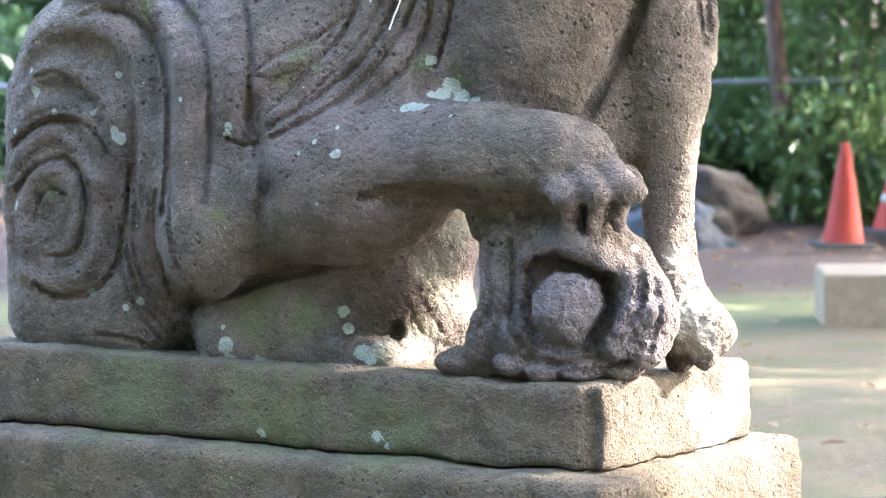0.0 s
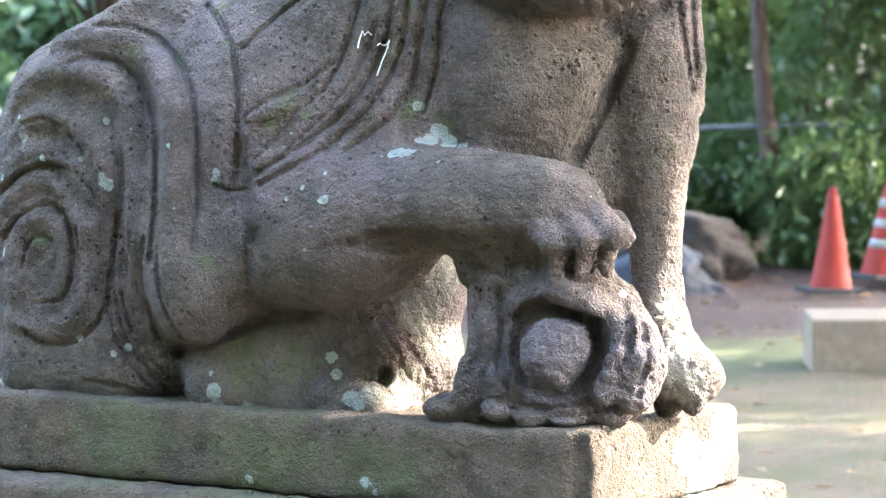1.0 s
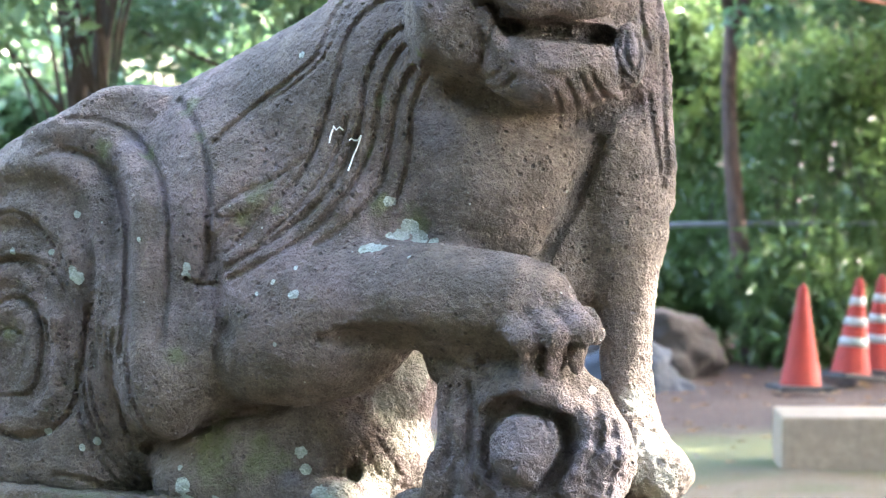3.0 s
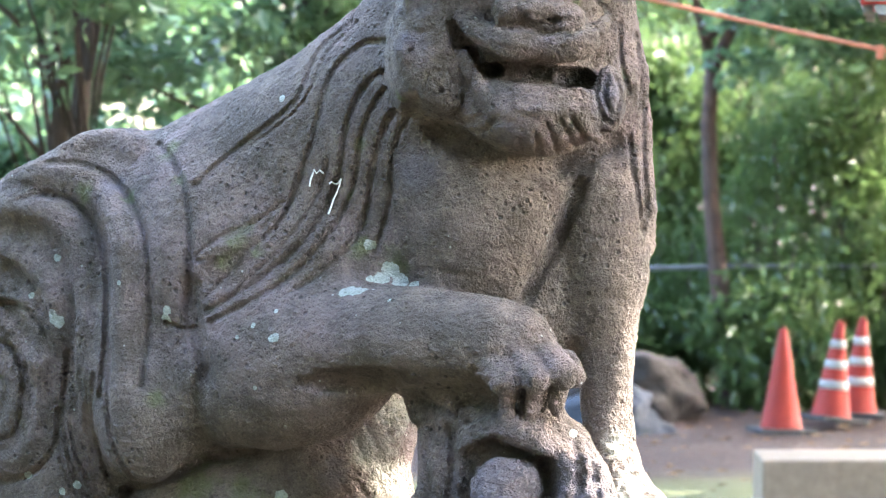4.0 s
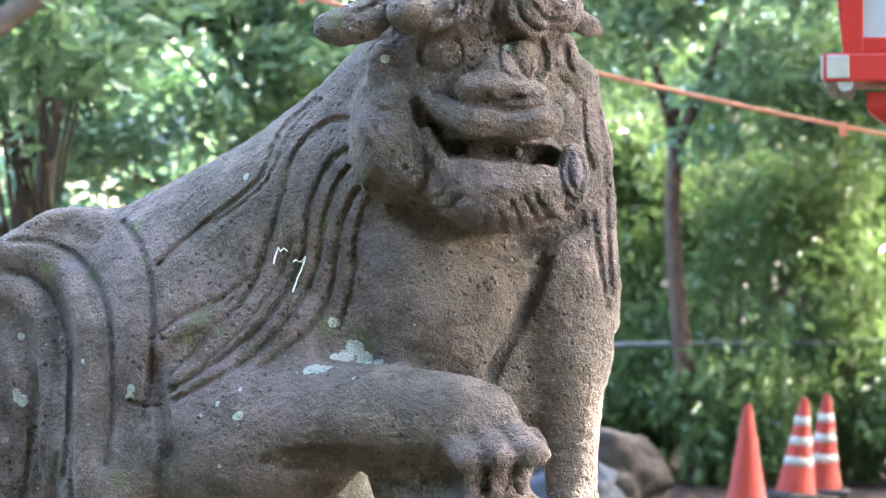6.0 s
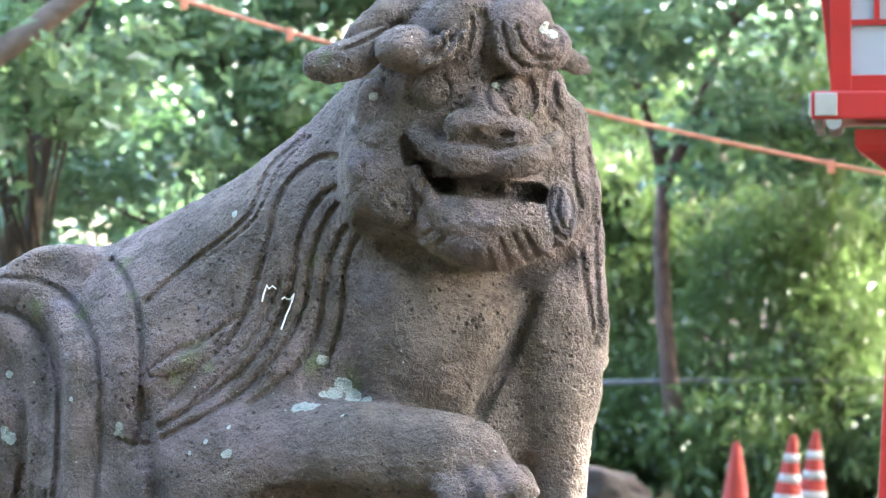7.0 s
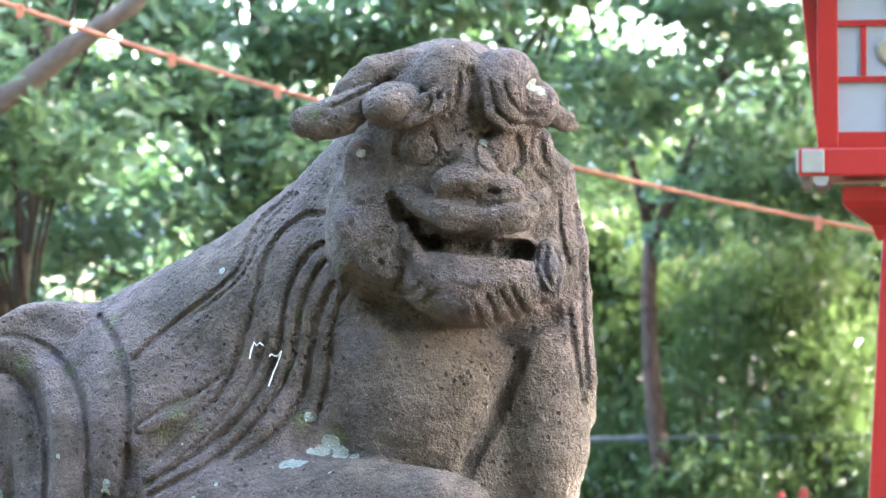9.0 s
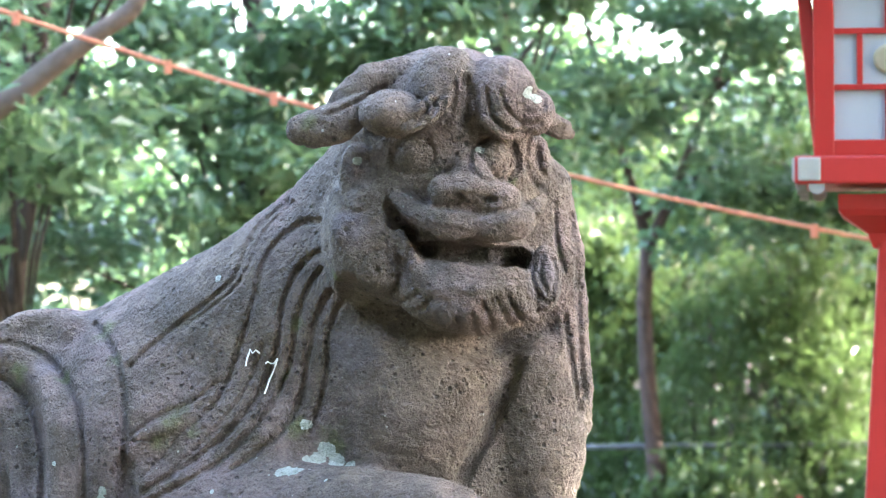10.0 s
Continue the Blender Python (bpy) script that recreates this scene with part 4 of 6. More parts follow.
    clay.line([(-0.069, 5.223, 1.701), (-0.081, 5.229, 1.689), (-0.093, 5.229, 1.677), (-0.104, 5.233, 1.661), (-0.112, 5.229, 1.64), (-0.12, 5.233, 1.616), (-0.126, 5.238, 1.592), (-0.129, 5.248, 1.568), (-0.132, 5.253, 1.544), (-0.137, 5.263, 1.522), (-0.145, 5.263, 1.5), (-0.155, 5.263, 1.48), (-0.17, 5.259, 1.46), (-0.192, 5.259, 1.441), (-0.218, 5.259, 1.422), (-0.245, 5.259, 1.403)], 0.0055, 0.011)
    clay.line([(-0.043, 5.214, 1.692), (-0.056, 5.214, 1.679), (-0.07, 5.218, 1.666), (-0.082, 5.218, 1.651), (-0.089, 5.223, 1.633), (-0.094, 5.223, 1.612), (-0.097, 5.223, 1.592), (-0.099, 5.229, 1.572), (-0.099, 5.233, 1.552), (-0.101, 5.238, 1.531), (-0.108, 5.248, 1.508), (-0.117, 5.259, 1.484), (-0.126, 5.259, 1.46)], 0.0049, 0.0087)
    clay.line([(-0.291, 5.313, 1.508), (-0.308, 5.319, 1.485), (-0.325, 5.328, 1.462), (-0.341, 5.319, 1.441), (-0.357, 5.319, 1.422), (-0.373, 5.323, 1.405), (-0.39, 5.323, 1.387)], 0.0033, 0.0055)
    clay.line([(-0.197, 5.278, 1.6), (-0.205, 5.283, 1.577), (-0.213, 5.289, 1.553), (-0.224, 5.289, 1.53), (-0.239, 5.289, 1.506), (-0.258, 5.289, 1.482), (-0.277, 5.293, 1.459), (-0.298, 5.304, 1.439), (-0.319, 5.308, 1.42), (-0.341, 5.319, 1.401)], 0.0033, 0.0055)
    clay.ball((-0.334, 5.323, 1.473), (0.074, 0.01, 0.014), lean=18, k=0.006)
    # right fore paw
    clay.limb([(0.061, 5.06, 1.292, 0.025), (0.076, 5.035, 1.274, 0.023)], k=0.008)
    clay.limb([(0.103, 5.045, 1.299, 0.025), (0.12, 5.02, 1.278, 0.023)], k=0.006)
    clay.limb([(0.141, 5.05, 1.305, 0.024), (0.16, 5.025, 1.285, 0.023)], k=0.006)
    clay.limb([(0.167, 5.09, 1.298, 0.021), (0.18, 5.075, 1.278, 0.019)], k=0.006)
    clay.limb([(0.08, 5.05, 1.253, 0.015), (0.078, 5.058, 1.222, 0.011)], k=0.006)
    clay.limb([(0.119, 5.045, 1.255, 0.015), (0.117, 5.053, 1.224, 0.011)], k=0.006)
    clay.limb([(0.154, 5.05, 1.258, 0.015), (0.153, 5.058, 1.227, 0.011)], k=0.006)
    clay.line([(0.01, 5.118, 1.231), (0.021, 5.115, 1.233), (0.031, 5.109, 1.235), (0.042, 5.106, 1.237), (0.053, 5.103, 1.238)], 0.0059, 0.012)
    clay.line([(-0.055, 5.173, 1.234), (-0.04, 5.166, 1.23), (-0.025, 5.145, 1.228), (-0.011, 5.13, 1.224), (0.002, 5.121, 1.217), (0.015, 5.112, 1.209), (0.027, 5.103, 1.204), (0.044, 5.094, 1.205), (0.061, 5.089, 1.209)], 0.0051, 0.012)
    # carving of the ball
    clay.line([(0.02, 5.098, 1.102), (0.022, 5.098, 1.115), (0.024, 5.094, 1.128), (0.027, 5.098, 1.14), (0.033, 5.094, 1.15), (0.042, 5.094, 1.157), (0.054, 5.083, 1.163), (0.067, 5.079, 1.167), (0.079, 5.073, 1.168), (0.092, 5.068, 1.168), (0.104, 5.064, 1.165), (0.116, 5.064, 1.159), (0.126, 5.064, 1.152), (0.133, 5.064, 1.142), (0.138, 5.058, 1.131), (0.141, 5.058, 1.118), (0.142, 5.053, 1.106), (0.141, 5.053, 1.094), (0.138, 5.053, 1.081), (0.133, 5.055, 1.069), (0.125, 5.058, 1.059), (0.116, 5.064, 1.052), (0.104, 5.068, 1.046), (0.091, 5.068, 1.044), (0.079, 5.068, 1.043), (0.067, 5.073, 1.043), (0.054, 5.079, 1.045), (0.042, 5.083, 1.05), (0.033, 5.088, 1.056), (0.027, 5.094, 1.065), (0.024, 5.094, 1.077), (0.022, 5.098, 1.09), (0.02, 5.098, 1.102)], 0.01035, 0.02293)
    clay.ball((0.077, 5.068, 1.105), (0.054, 0.04, 0.054), k=0.004)
    clay.limb([(0.012, 5.117, 1.165, 0.019), (0.026, 5.107, 1.18, 0.021), (0.041, 5.098, 1.192, 0.022), (0.062, 5.087, 1.199, 0.024), (0.084, 5.072, 1.201, 0.024), (0.103, 5.062, 1.195, 0.023), (0.121, 5.062, 1.186, 0.021)], k=0.012)
    clay.limb([(0.118, 5.085, 1.16, 0.014), (0.132, 5.055, 1.169, 0.017), (0.147, 5.065, 1.171, 0.019), (0.161, 5.065, 1.16, 0.02), (0.172, 5.065, 1.143, 0.021), (0.176, 5.059, 1.125, 0.02), (0.174, 5.05, 1.106, 0.019), (0.167, 5.05, 1.089, 0.017), (0.157, 5.05, 1.073, 0.014)], k=0.008)
    clay.line([(0.033, 5.094, 1.167), (0.042, 5.088, 1.17), (0.052, 5.083, 1.174), (0.063, 5.083, 1.174), (0.075, 5.098, 1.17), (0.088, 5.088, 1.165), (0.101, 5.083, 1.161), (0.111, 5.068, 1.159), (0.12, 5.049, 1.158), (0.13, 5.049, 1.155)], 0.009408, 0.02822)
    clay.limb([(-0.036, 5.172, 1.182, 0.022), (-0.032, 5.157, 1.16, 0.024), (-0.029, 5.145, 1.137, 0.026), (-0.031, 5.142, 1.111, 0.026), (-0.034, 5.148, 1.084, 0.026), (-0.038, 5.152, 1.058, 0.024), (-0.043, 5.167, 1.03, 0.022)], k=0.01)
    clay.limb([(-0.053, 5.14, 1.077, 0.019), (-0.058, 5.161, 1.031, 0.021)], k=0.01)
    clay.ball((-0.006, 5.121, 1.018), (0.029, 0.018, 0.022), k=0.01)
    clay.ball((0.041, 5.102, 1.007), (0.027, 0.018, 0.02), k=0.01)
    clay.ball((0.096, 5.082, 1.009), (0.029, 0.018, 0.018), k=0.01)
    clay.ball((0.147, 5.061, 1.05), (0.02, 0.018, 0.025), k=0.01)
    clay.ball((0.16, 5.087, 1.009), (0.03, 0.018, 0.017), k=0.01)
    clay.ball((0.194, 5.067, 1.041), (0.025, 0.018, 0.029), k=0.01)
    clay.ball((0.202, 5.057, 1.093), (0.024, 0.018, 0.03), k=0.01)
    clay.ball((0.184, 5.052, 1.144), (0.022, 0.018, 0.025), k=0.01)
    clay.ball((0.063, 5.117, 0.979), (0.025, 0.018, 0.01), k=0.01)
    clay.ball((-0.006, 5.117, 1.062), (0.018, 0.018, 0.025), k=0.01)
    clay.line([(0.018, 5.106, 1.159), (0.029, 5.103, 1.168), (0.04, 5.103, 1.176), (0.05, 5.103, 1.18), (0.061, 5.091, 1.182), (0.076, 5.091, 1.177), (0.091, 5.1, 1.169), (0.101, 5.1, 1.165), (0.11, 5.098, 1.162)], 0.0076, 0.03)
    clay.line([(0.135, 5.08, 1.149), (0.139, 5.079, 1.133), (0.141, 5.076, 1.117), (0.138, 5.073, 1.099), (0.131, 5.07, 1.083), (0.122, 5.07, 1.07), (0.111, 5.074, 1.057)], 0.011, 0.03)
    clay.line([(0.181, 5.045, 1.17), (0.185, 5.037, 1.154), (0.187, 5.037, 1.137), (0.185, 5.034, 1.12), (0.18, 5.034, 1.104), (0.174, 5.034, 1.092), (0.167, 5.034, 1.082)], 0.0068, 0.014)
    clay.line([(-0.037, 5.145, 1.188), (-0.04, 5.139, 1.174), (-0.043, 5.133, 1.16), (-0.044, 5.127, 1.147), (-0.042, 5.121, 1.132), (-0.038, 5.118, 1.118), (-0.037, 5.118, 1.104), (-0.044, 5.121, 1.086), (-0.055, 5.122, 1.069)], 0.0068, 0.014)
    clay.line([(-0.007, 5.125, 1.198), (-0.005, 5.124, 1.184), (-0.002, 5.109, 1.172), (-0.001, 5.109, 1.157), (-0.003, 5.112, 1.14), (-0.006, 5.115, 1.122), (-0.007, 5.112, 1.105), (-0.007, 5.112, 1.087), (-0.005, 5.1, 1.07), (-0.001, 5.1, 1.055), (0.009, 5.1, 1.04), (0.022, 5.101, 1.029)], 0.0068, 0.014)
    clay.line([(-0.029, 5.112, 1.032), (-0.012, 5.106, 1.028), (0.005, 5.106, 1.023), (0.022, 5.103, 1.02), (0.039, 5.085, 1.019), (0.056, 5.082, 1.018), (0.073, 5.073, 1.019), (0.09, 5.07, 1.022), (0.107, 5.067, 1.027), (0.124, 5.068, 1.032)], 0.0059, 0.012)
    clay.line([(0.073, 5.068, 1.007), (0.09, 5.067, 1.008), (0.108, 5.067, 1.009), (0.124, 5.073, 1.01), (0.139, 5.073, 1.014), (0.153, 5.07, 1.019), (0.166, 5.068, 1.023)], 0.0051, 0.012)
    clay.line([(0.209, 5.073, 1.142), (0.211, 5.07, 1.125), (0.212, 5.046, 1.111), (0.212, 5.043, 1.094), (0.209, 5.043, 1.077), (0.204, 5.049, 1.06), (0.2, 5.05, 1.042)], 0.0059, 0.01)
    clay.ball((-0.086, 5.19, 1.01), (0.04, 0.03, 0.021), k=0.012)
    # head: skull and mane behind it
    clay.ball((0.086, 5.26, 1.841), (0.156, 0.155, 0.188), k=0.05)
    clay.ball((0.086, 5.22, 1.948), (0.131, 0.16, 0.104), k=0.05)
    clay.limb([(0.245, 5.27, 1.841, 0.032), (0.266, 5.27, 1.735, 0.033), (0.274, 5.28, 1.639, 0.03), (0.285, 5.29, 1.551, 0.023), (0.303, 5.3, 1.471, 0.007)])
    clay.limb([(0.218, 5.26, 1.841, 0.044), (0.226, 5.26, 1.718, 0.053)], k=0.04)
    clay.ball((-0.028, 5.19, 1.76), (0.078, 0.09, 0.104), k=0.05)
    # jaws, cheeks and muzzle
    clay.ball((0.13, 5.15, 1.682), (0.12, 0.105, 0.076), lean=4, k=0.03)
    clay.ball((0.002, 5.18, 1.709), (0.054, 0.06, 0.054), k=0.02)
    clay.ball((-0.028, 5.195, 1.774), (0.062, 0.07, 0.082), k=0.02)
    clay.ball((0.088, 5.165, 1.859), (0.108, 0.075, 0.069), k=0.03)
    clay.ball((0.13, 5.122, 1.787), (0.084, 0.075, 0.039), lean=4, k=0.02)
    clay.limb([(0.012, 5.105, 1.814, 0.014), (0.046, 5.08, 1.791, 0.019), (0.086, 5.06, 1.771, 0.019)], k=0.012)
    clay.limb([(0.115, 5.115, 1.906, 0.02), (0.12, 5.1, 1.877, 0.024), (0.122, 5.075, 1.846, 0.03)], k=0.015)
    clay.ball((0.122, 5.066, 1.829), (0.062, 0.038, 0.024), lean=-4, k=0.008)
    clay.ball((0.081, 5.066, 1.825), (0.025, 0.032, 0.021), k=0.005)
    clay.ball((0.168, 5.064, 1.817), (0.027, 0.032, 0.017), k=0.005)
    clay.ball((0.096, 5.066, 1.781), (0.049, 0.036, 0.026), lean=-14, k=0.012)
    clay.ball((0.166, 5.062, 1.779), (0.049, 0.038, 0.03), lean=8, k=0.012)
    clay.limb([(0.195, 5.07, 1.773, 0.019), (0.22, 5.11, 1.802, 0.013), (0.232, 5.135, 1.816, 0.007)], k=0.008)
    clay.line([(0.067, 5.043, 1.801), (0.085, 5.046, 1.801), (0.103, 5.043, 1.801), (0.12, 5.043, 1.796), (0.138, 5.037, 1.792), (0.152, 5.031, 1.792), (0.167, 5.031, 1.793), (0.18, 5.031, 1.795), (0.195, 5.046, 1.8), (0.209, 5.07, 1.807)], 0.0051, 0.014)
    clay.ball((0.105, 5.037, 1.816), (0.006, 0.014, 0.006), k=0.003, carve=True)
    clay.ball((0.147, 5.04, 1.812), (0.012, 0.012, 0.005), k=0.003, carve=True)
    # open mouth, teeth and lower lip
    clay.limb([(0.037, 5.09, 1.738, 0.014), (0.103, 5.065, 1.732, 0.018), (0.154, 5.065, 1.726, 0.016), (0.194, 5.09, 1.721, 0.02)], k=0.004, carve=True)
    clay.limb([(0.038, 5.115, 1.739, 0.014), (0.104, 5.09, 1.733, 0.018), (0.155, 5.09, 1.726, 0.016), (0.195, 5.115, 1.722, 0.02)], k=0.004, carve=True)
    clay.limb([(0.038, 5.14, 1.74, 0.015), (0.104, 5.115, 1.734, 0.018), (0.155, 5.115, 1.727, 0.016), (0.195, 5.14, 1.722, 0.02)], k=0.004, carve=True)
    clay.limb([(-0.003, 5.104, 1.805, 0.008), (0.009, 5.107, 1.785, 0.015), (0.024, 5.11, 1.761, 0.018)], k=0.004, carve=True)
    clay.limb([(-0.003, 5.112, 1.805, 0.008), (0.009, 5.115, 1.785, 0.015), (0.024, 5.118, 1.761, 0.018)], k=0.004, carve=True)
    clay.limb([(0.021, 5.138, 1.762, 0.015), (0.038, 5.153, 1.75, 0.015), (0.06, 5.15, 1.74, 0.015)], k=0.004, carve=True)
    clay.limb([(0.021, 5.15, 1.762, 0.015), (0.038, 5.165, 1.751, 0.015), (0.06, 5.162, 1.74, 0.015)], k=0.004, carve=True)
    clay.limb([(0.206, 5.071, 1.758, 0.008), (0.219, 5.083, 1.787, 0.007)], k=0.004, carve=True)
    clay.limb([(0.207, 5.081, 1.758, 0.008), (0.219, 5.093, 1.787, 0.007)], k=0.004, carve=True)
    clay.ball((0.058, 5.181, 1.737), (0.008, 0.015, 0.009), k=0.003)
    clay.ball((0.13, 5.136, 1.736), (0.008, 0.015, 0.009), k=0.003)
    clay.ball((0.149, 5.133, 1.732), (0.008, 0.015, 0.009), k=0.003)
    clay.ball((0.123, 5.105, 1.696), (0.085, 0.05, 0.014), lean=-3, k=0.008)
    clay.limb([(0.061, 5.08, 1.687, 0.005), (0.086, 5.055, 1.68, 0.006), (0.128, 5.045, 1.677, 0.006), (0.175, 5.055, 1.681, 0.005)], k=0.005)
    clay.limb([(0.012, 5.115, 1.761, 0.01), (0.03, 5.1, 1.724, 0.012), (0.05, 5.08, 1.694, 0.011), (0.078, 5.062, 1.672, 0.008)], k=0.008)
    clay.limb([(0.175, 5.06, 1.68, 0.008), (0.194, 5.075, 1.658, 0.01), (0.216, 5.1, 1.634, 0.008)], k=0.007)
    clay.line([(0.121, 5.065, 1.643), (0.124, 5.07, 1.634), (0.127, 5.082, 1.624), (0.129, 5.1, 1.615), (0.132, 5.14, 1.606)], 0.0031, 0.008)
    clay.line([(0.138, 5.056, 1.658), (0.143, 5.061, 1.645), (0.149, 5.073, 1.633), (0.153, 5.094, 1.622), (0.156, 5.107, 1.612)], 0.0031, 0.008)
    clay.line([(0.157, 5.056, 1.665), (0.164, 5.061, 1.651), (0.171, 5.073, 1.639), (0.177, 5.094, 1.628), (0.183, 5.112, 1.618)], 0.0031, 0.008)
    clay.line([(0.175, 5.059, 1.666), (0.182, 5.064, 1.654), (0.189, 5.079, 1.643), (0.196, 5.1, 1.633), (0.204, 5.157, 1.624)], 0.0031, 0.008)
    clay.line([(0.099, 5.077, 1.636), (0.101, 5.085, 1.623), (0.104, 5.104, 1.609)], 0.0031, 0.008)
    clay.line([(0.002, 5.137, 1.66), (0.013, 5.133, 1.659), (0.024, 5.106, 1.66), (0.032, 5.094, 1.667), (0.041, 5.088, 1.675)], 0.0034, 0.009)
    clay.line([(0.02, 5.13, 1.644), (0.033, 5.107, 1.644), (0.044, 5.091, 1.647), (0.054, 5.079, 1.655), (0.062, 5.073, 1.665)], 0.0034, 0.009)
    clay.line([(-0.009, 5.127, 1.675), (-0, 5.124, 1.678), (0.007, 5.121, 1.683), (0.011, 5.118, 1.691), (0.014, 5.116, 1.702)], 0.0034, 0.009)
    clay.line([(-0.033, 5.142, 1.668), (-0.019, 5.142, 1.667), (-0.007, 5.136, 1.668), (0, 5.13, 1.672), (0.006, 5.127, 1.678)], 0.0034, 0.009)
    # eyes
    clay.line([(0.014, 5.103, 1.902), (0.008, 5.106, 1.895), (0.003, 5.109, 1.888), (0.002, 5.109, 1.879), (0.004, 5.109, 1.87), (0.009, 5.106, 1.863), (0.016, 5.103, 1.856), (0.025, 5.1, 1.852), (0.034, 5.097, 1.851), (0.044, 5.094, 1.852), (0.053, 5.091, 1.856), (0.06, 5.088, 1.862), (0.065, 5.085, 1.869), (0.066, 5.085, 1.878), (0.065, 5.085, 1.886), (0.061, 5.082, 1.894), (0.055, 5.082, 1.901)], 0.0034, 0.008)
    clay.ball((0.035, 5.112, 1.88), (0.026, 0.03, 0.023), k=0.004)
    clay.ball((0.157, 5.103, 1.873), (0.036, 0.02, 0.031), k=0.005, carve=True)
    clay.ball((0.155, 5.106, 1.874), (0.027, 0.04, 0.027), k=0.002)
    clay.line([(0.185, 5.127, 1.896), (0.19, 5.13, 1.887), (0.194, 5.133, 1.878), (0.194, 5.133, 1.867), (0.19, 5.13, 1.857), (0.185, 5.124, 1.85), (0.178, 5.122, 1.845)], 0.0059, 0.02)
    clay.line([(0.148, 5.089, 1.907), (0.138, 5.088, 1.902), (0.129, 5.082, 1.897), (0.123, 5.076, 1.888), (0.119, 5.067, 1.878), (0.119, 5.055, 1.868), (0.122, 5.049, 1.858), (0.127, 5.043, 1.849), (0.135, 5.037, 1.843), (0.145, 5.037, 1.839), (0.155, 5.037, 1.838), (0.166, 5.061, 1.842), (0.178, 5.131, 1.851), (0.185, 5.136, 1.858), (0.19, 5.145, 1.868), (0.19, 5.145, 1.878), (0.189, 5.145, 1.888)], 0.0042, 0.012)
    # curls of the cheeks and beard
    clay.ball((-0.05, 5.163, 1.851), (0.029, 0.03, 0.052), k=0.004)
    clay.line([(-0.033, 5.158, 1.898), (-0.041, 5.166, 1.903), (-0.05, 5.184, 1.907), (-0.058, 5.214, 1.907), (-0.067, 5.25, 1.904), (-0.074, 5.265, 1.895), (-0.079, 5.268, 1.884), (-0.083, 5.268, 1.87), (-0.084, 5.253, 1.855), (-0.081, 5.169, 1.837), (-0.078, 5.145, 1.822), (-0.072, 5.13, 1.81), (-0.065, 5.121, 1.801), (-0.058, 5.115, 1.796), (-0.049, 5.109, 1.794), (-0.041, 5.106, 1.796), (-0.033, 5.106, 1.801)], 0.0034, 0.006)
    clay.ball((-0.065, 5.132, 1.77), (0.028, 0.03, 0.032), k=0.004)
    clay.ball((-0.066, 5.103, 1.766), (0.005, 0.006, 0.005), k=0.003, carve=True)
    clay.ball((-0.022, 5.131, 1.714), (0.039, 0.03, 0.041), k=0.004)
    clay.line([(-0.011, 5.106, 1.693), (-0.005, 5.106, 1.698), (-0.001, 5.106, 1.704), (0.001, 5.106, 1.712), (0, 5.106, 1.719), (-0.003, 5.106, 1.726), (-0.008, 5.106, 1.732), (-0.015, 5.103, 1.736), (-0.022, 5.103, 1.737), (-0.029, 5.103, 1.736), (-0.036, 5.103, 1.732), (-0.041, 5.106, 1.727), (-0.044, 5.106, 1.72), (-0.045, 5.106, 1.712), (-0.043, 5.106, 1.704), (-0.039, 5.109, 1.698), (-0.034, 5.107, 1.693)], 0.003, 0.005)
    clay.ball((-0.02, 5.103, 1.708), (0.005, 0.007, 0.005), k=0.003, carve=True)
    clay.line([(0.032, 5.095, 1.745), (0.026, 5.091, 1.733), (0.023, 5.091, 1.72), (0.025, 5.094, 1.703), (0.031, 5.094, 1.686), (0.043, 5.082, 1.672), (0.057, 5.08, 1.66)], 0.0034, 0.008)
    clay.limb([(0.021, 5.085, 1.809, 0.008), (0.044, 5.068, 1.785, 0.008), (0.073, 5.05, 1.766, 0.008)], k=0.006)
    clay.ball((0.232, 5.111, 1.694), (0.025, 0.03, 0.051), k=0.004)
    clay.line([(0.216, 5.092, 1.728), (0.213, 5.085, 1.71), (0.212, 5.079, 1.694), (0.216, 5.079, 1.678), (0.222, 5.088, 1.667), (0.229, 5.088, 1.661), (0.236, 5.089, 1.658)], 0.0034, 0.01)
    clay.line([(0.229, 5.088, 1.729), (0.226, 5.085, 1.713), (0.225, 5.082, 1.698), (0.23, 5.082, 1.683), (0.236, 5.085, 1.672), (0.24, 5.088, 1.669), (0.244, 5.089, 1.67)], 0.0034, 0.01)
    clay.line([(0.243, 5.091, 1.723), (0.247, 5.091, 1.71), (0.25, 5.091, 1.698), (0.248, 5.088, 1.687), (0.244, 5.088, 1.677)], 0.0034, 0.01)
    clay.ball((0.23, 5.215, 1.874), (0.018, 0.03, 0.042), k=0.004)
    clay.line([(0.212, 5.16, 1.909), (0.208, 5.157, 1.891), (0.207, 5.157, 1.874), (0.212, 5.163, 1.856), (0.22, 5.181, 1.842), (0.229, 5.193, 1.836), (0.238, 5.199, 1.833)], 0.0042, 0.014)
    clay.line([(0.227, 5.188, 1.895), (0.227, 5.187, 1.881), (0.228, 5.187, 1.869), (0.234, 5.19, 1.859), (0.241, 5.194, 1.85)], 0.0042, 0.014)
    # ears, locks and forelock
    clay.limb([(0.021, 5.14, 2.011, 0.021), (-0.03, 5.12, 1.998, 0.024), (-0.073, 5.13, 1.965, 0.021), (-0.095, 5.14, 1.944, 0.01)], k=0.008)
    clay.limb([(-0.036, 5.1, 1.957, 0.02), (-0.081, 5.1, 1.928, 0.032), (-0.116, 5.115, 1.92, 0.029), (-0.134, 5.12, 1.92, 0.024)], k=0.006)
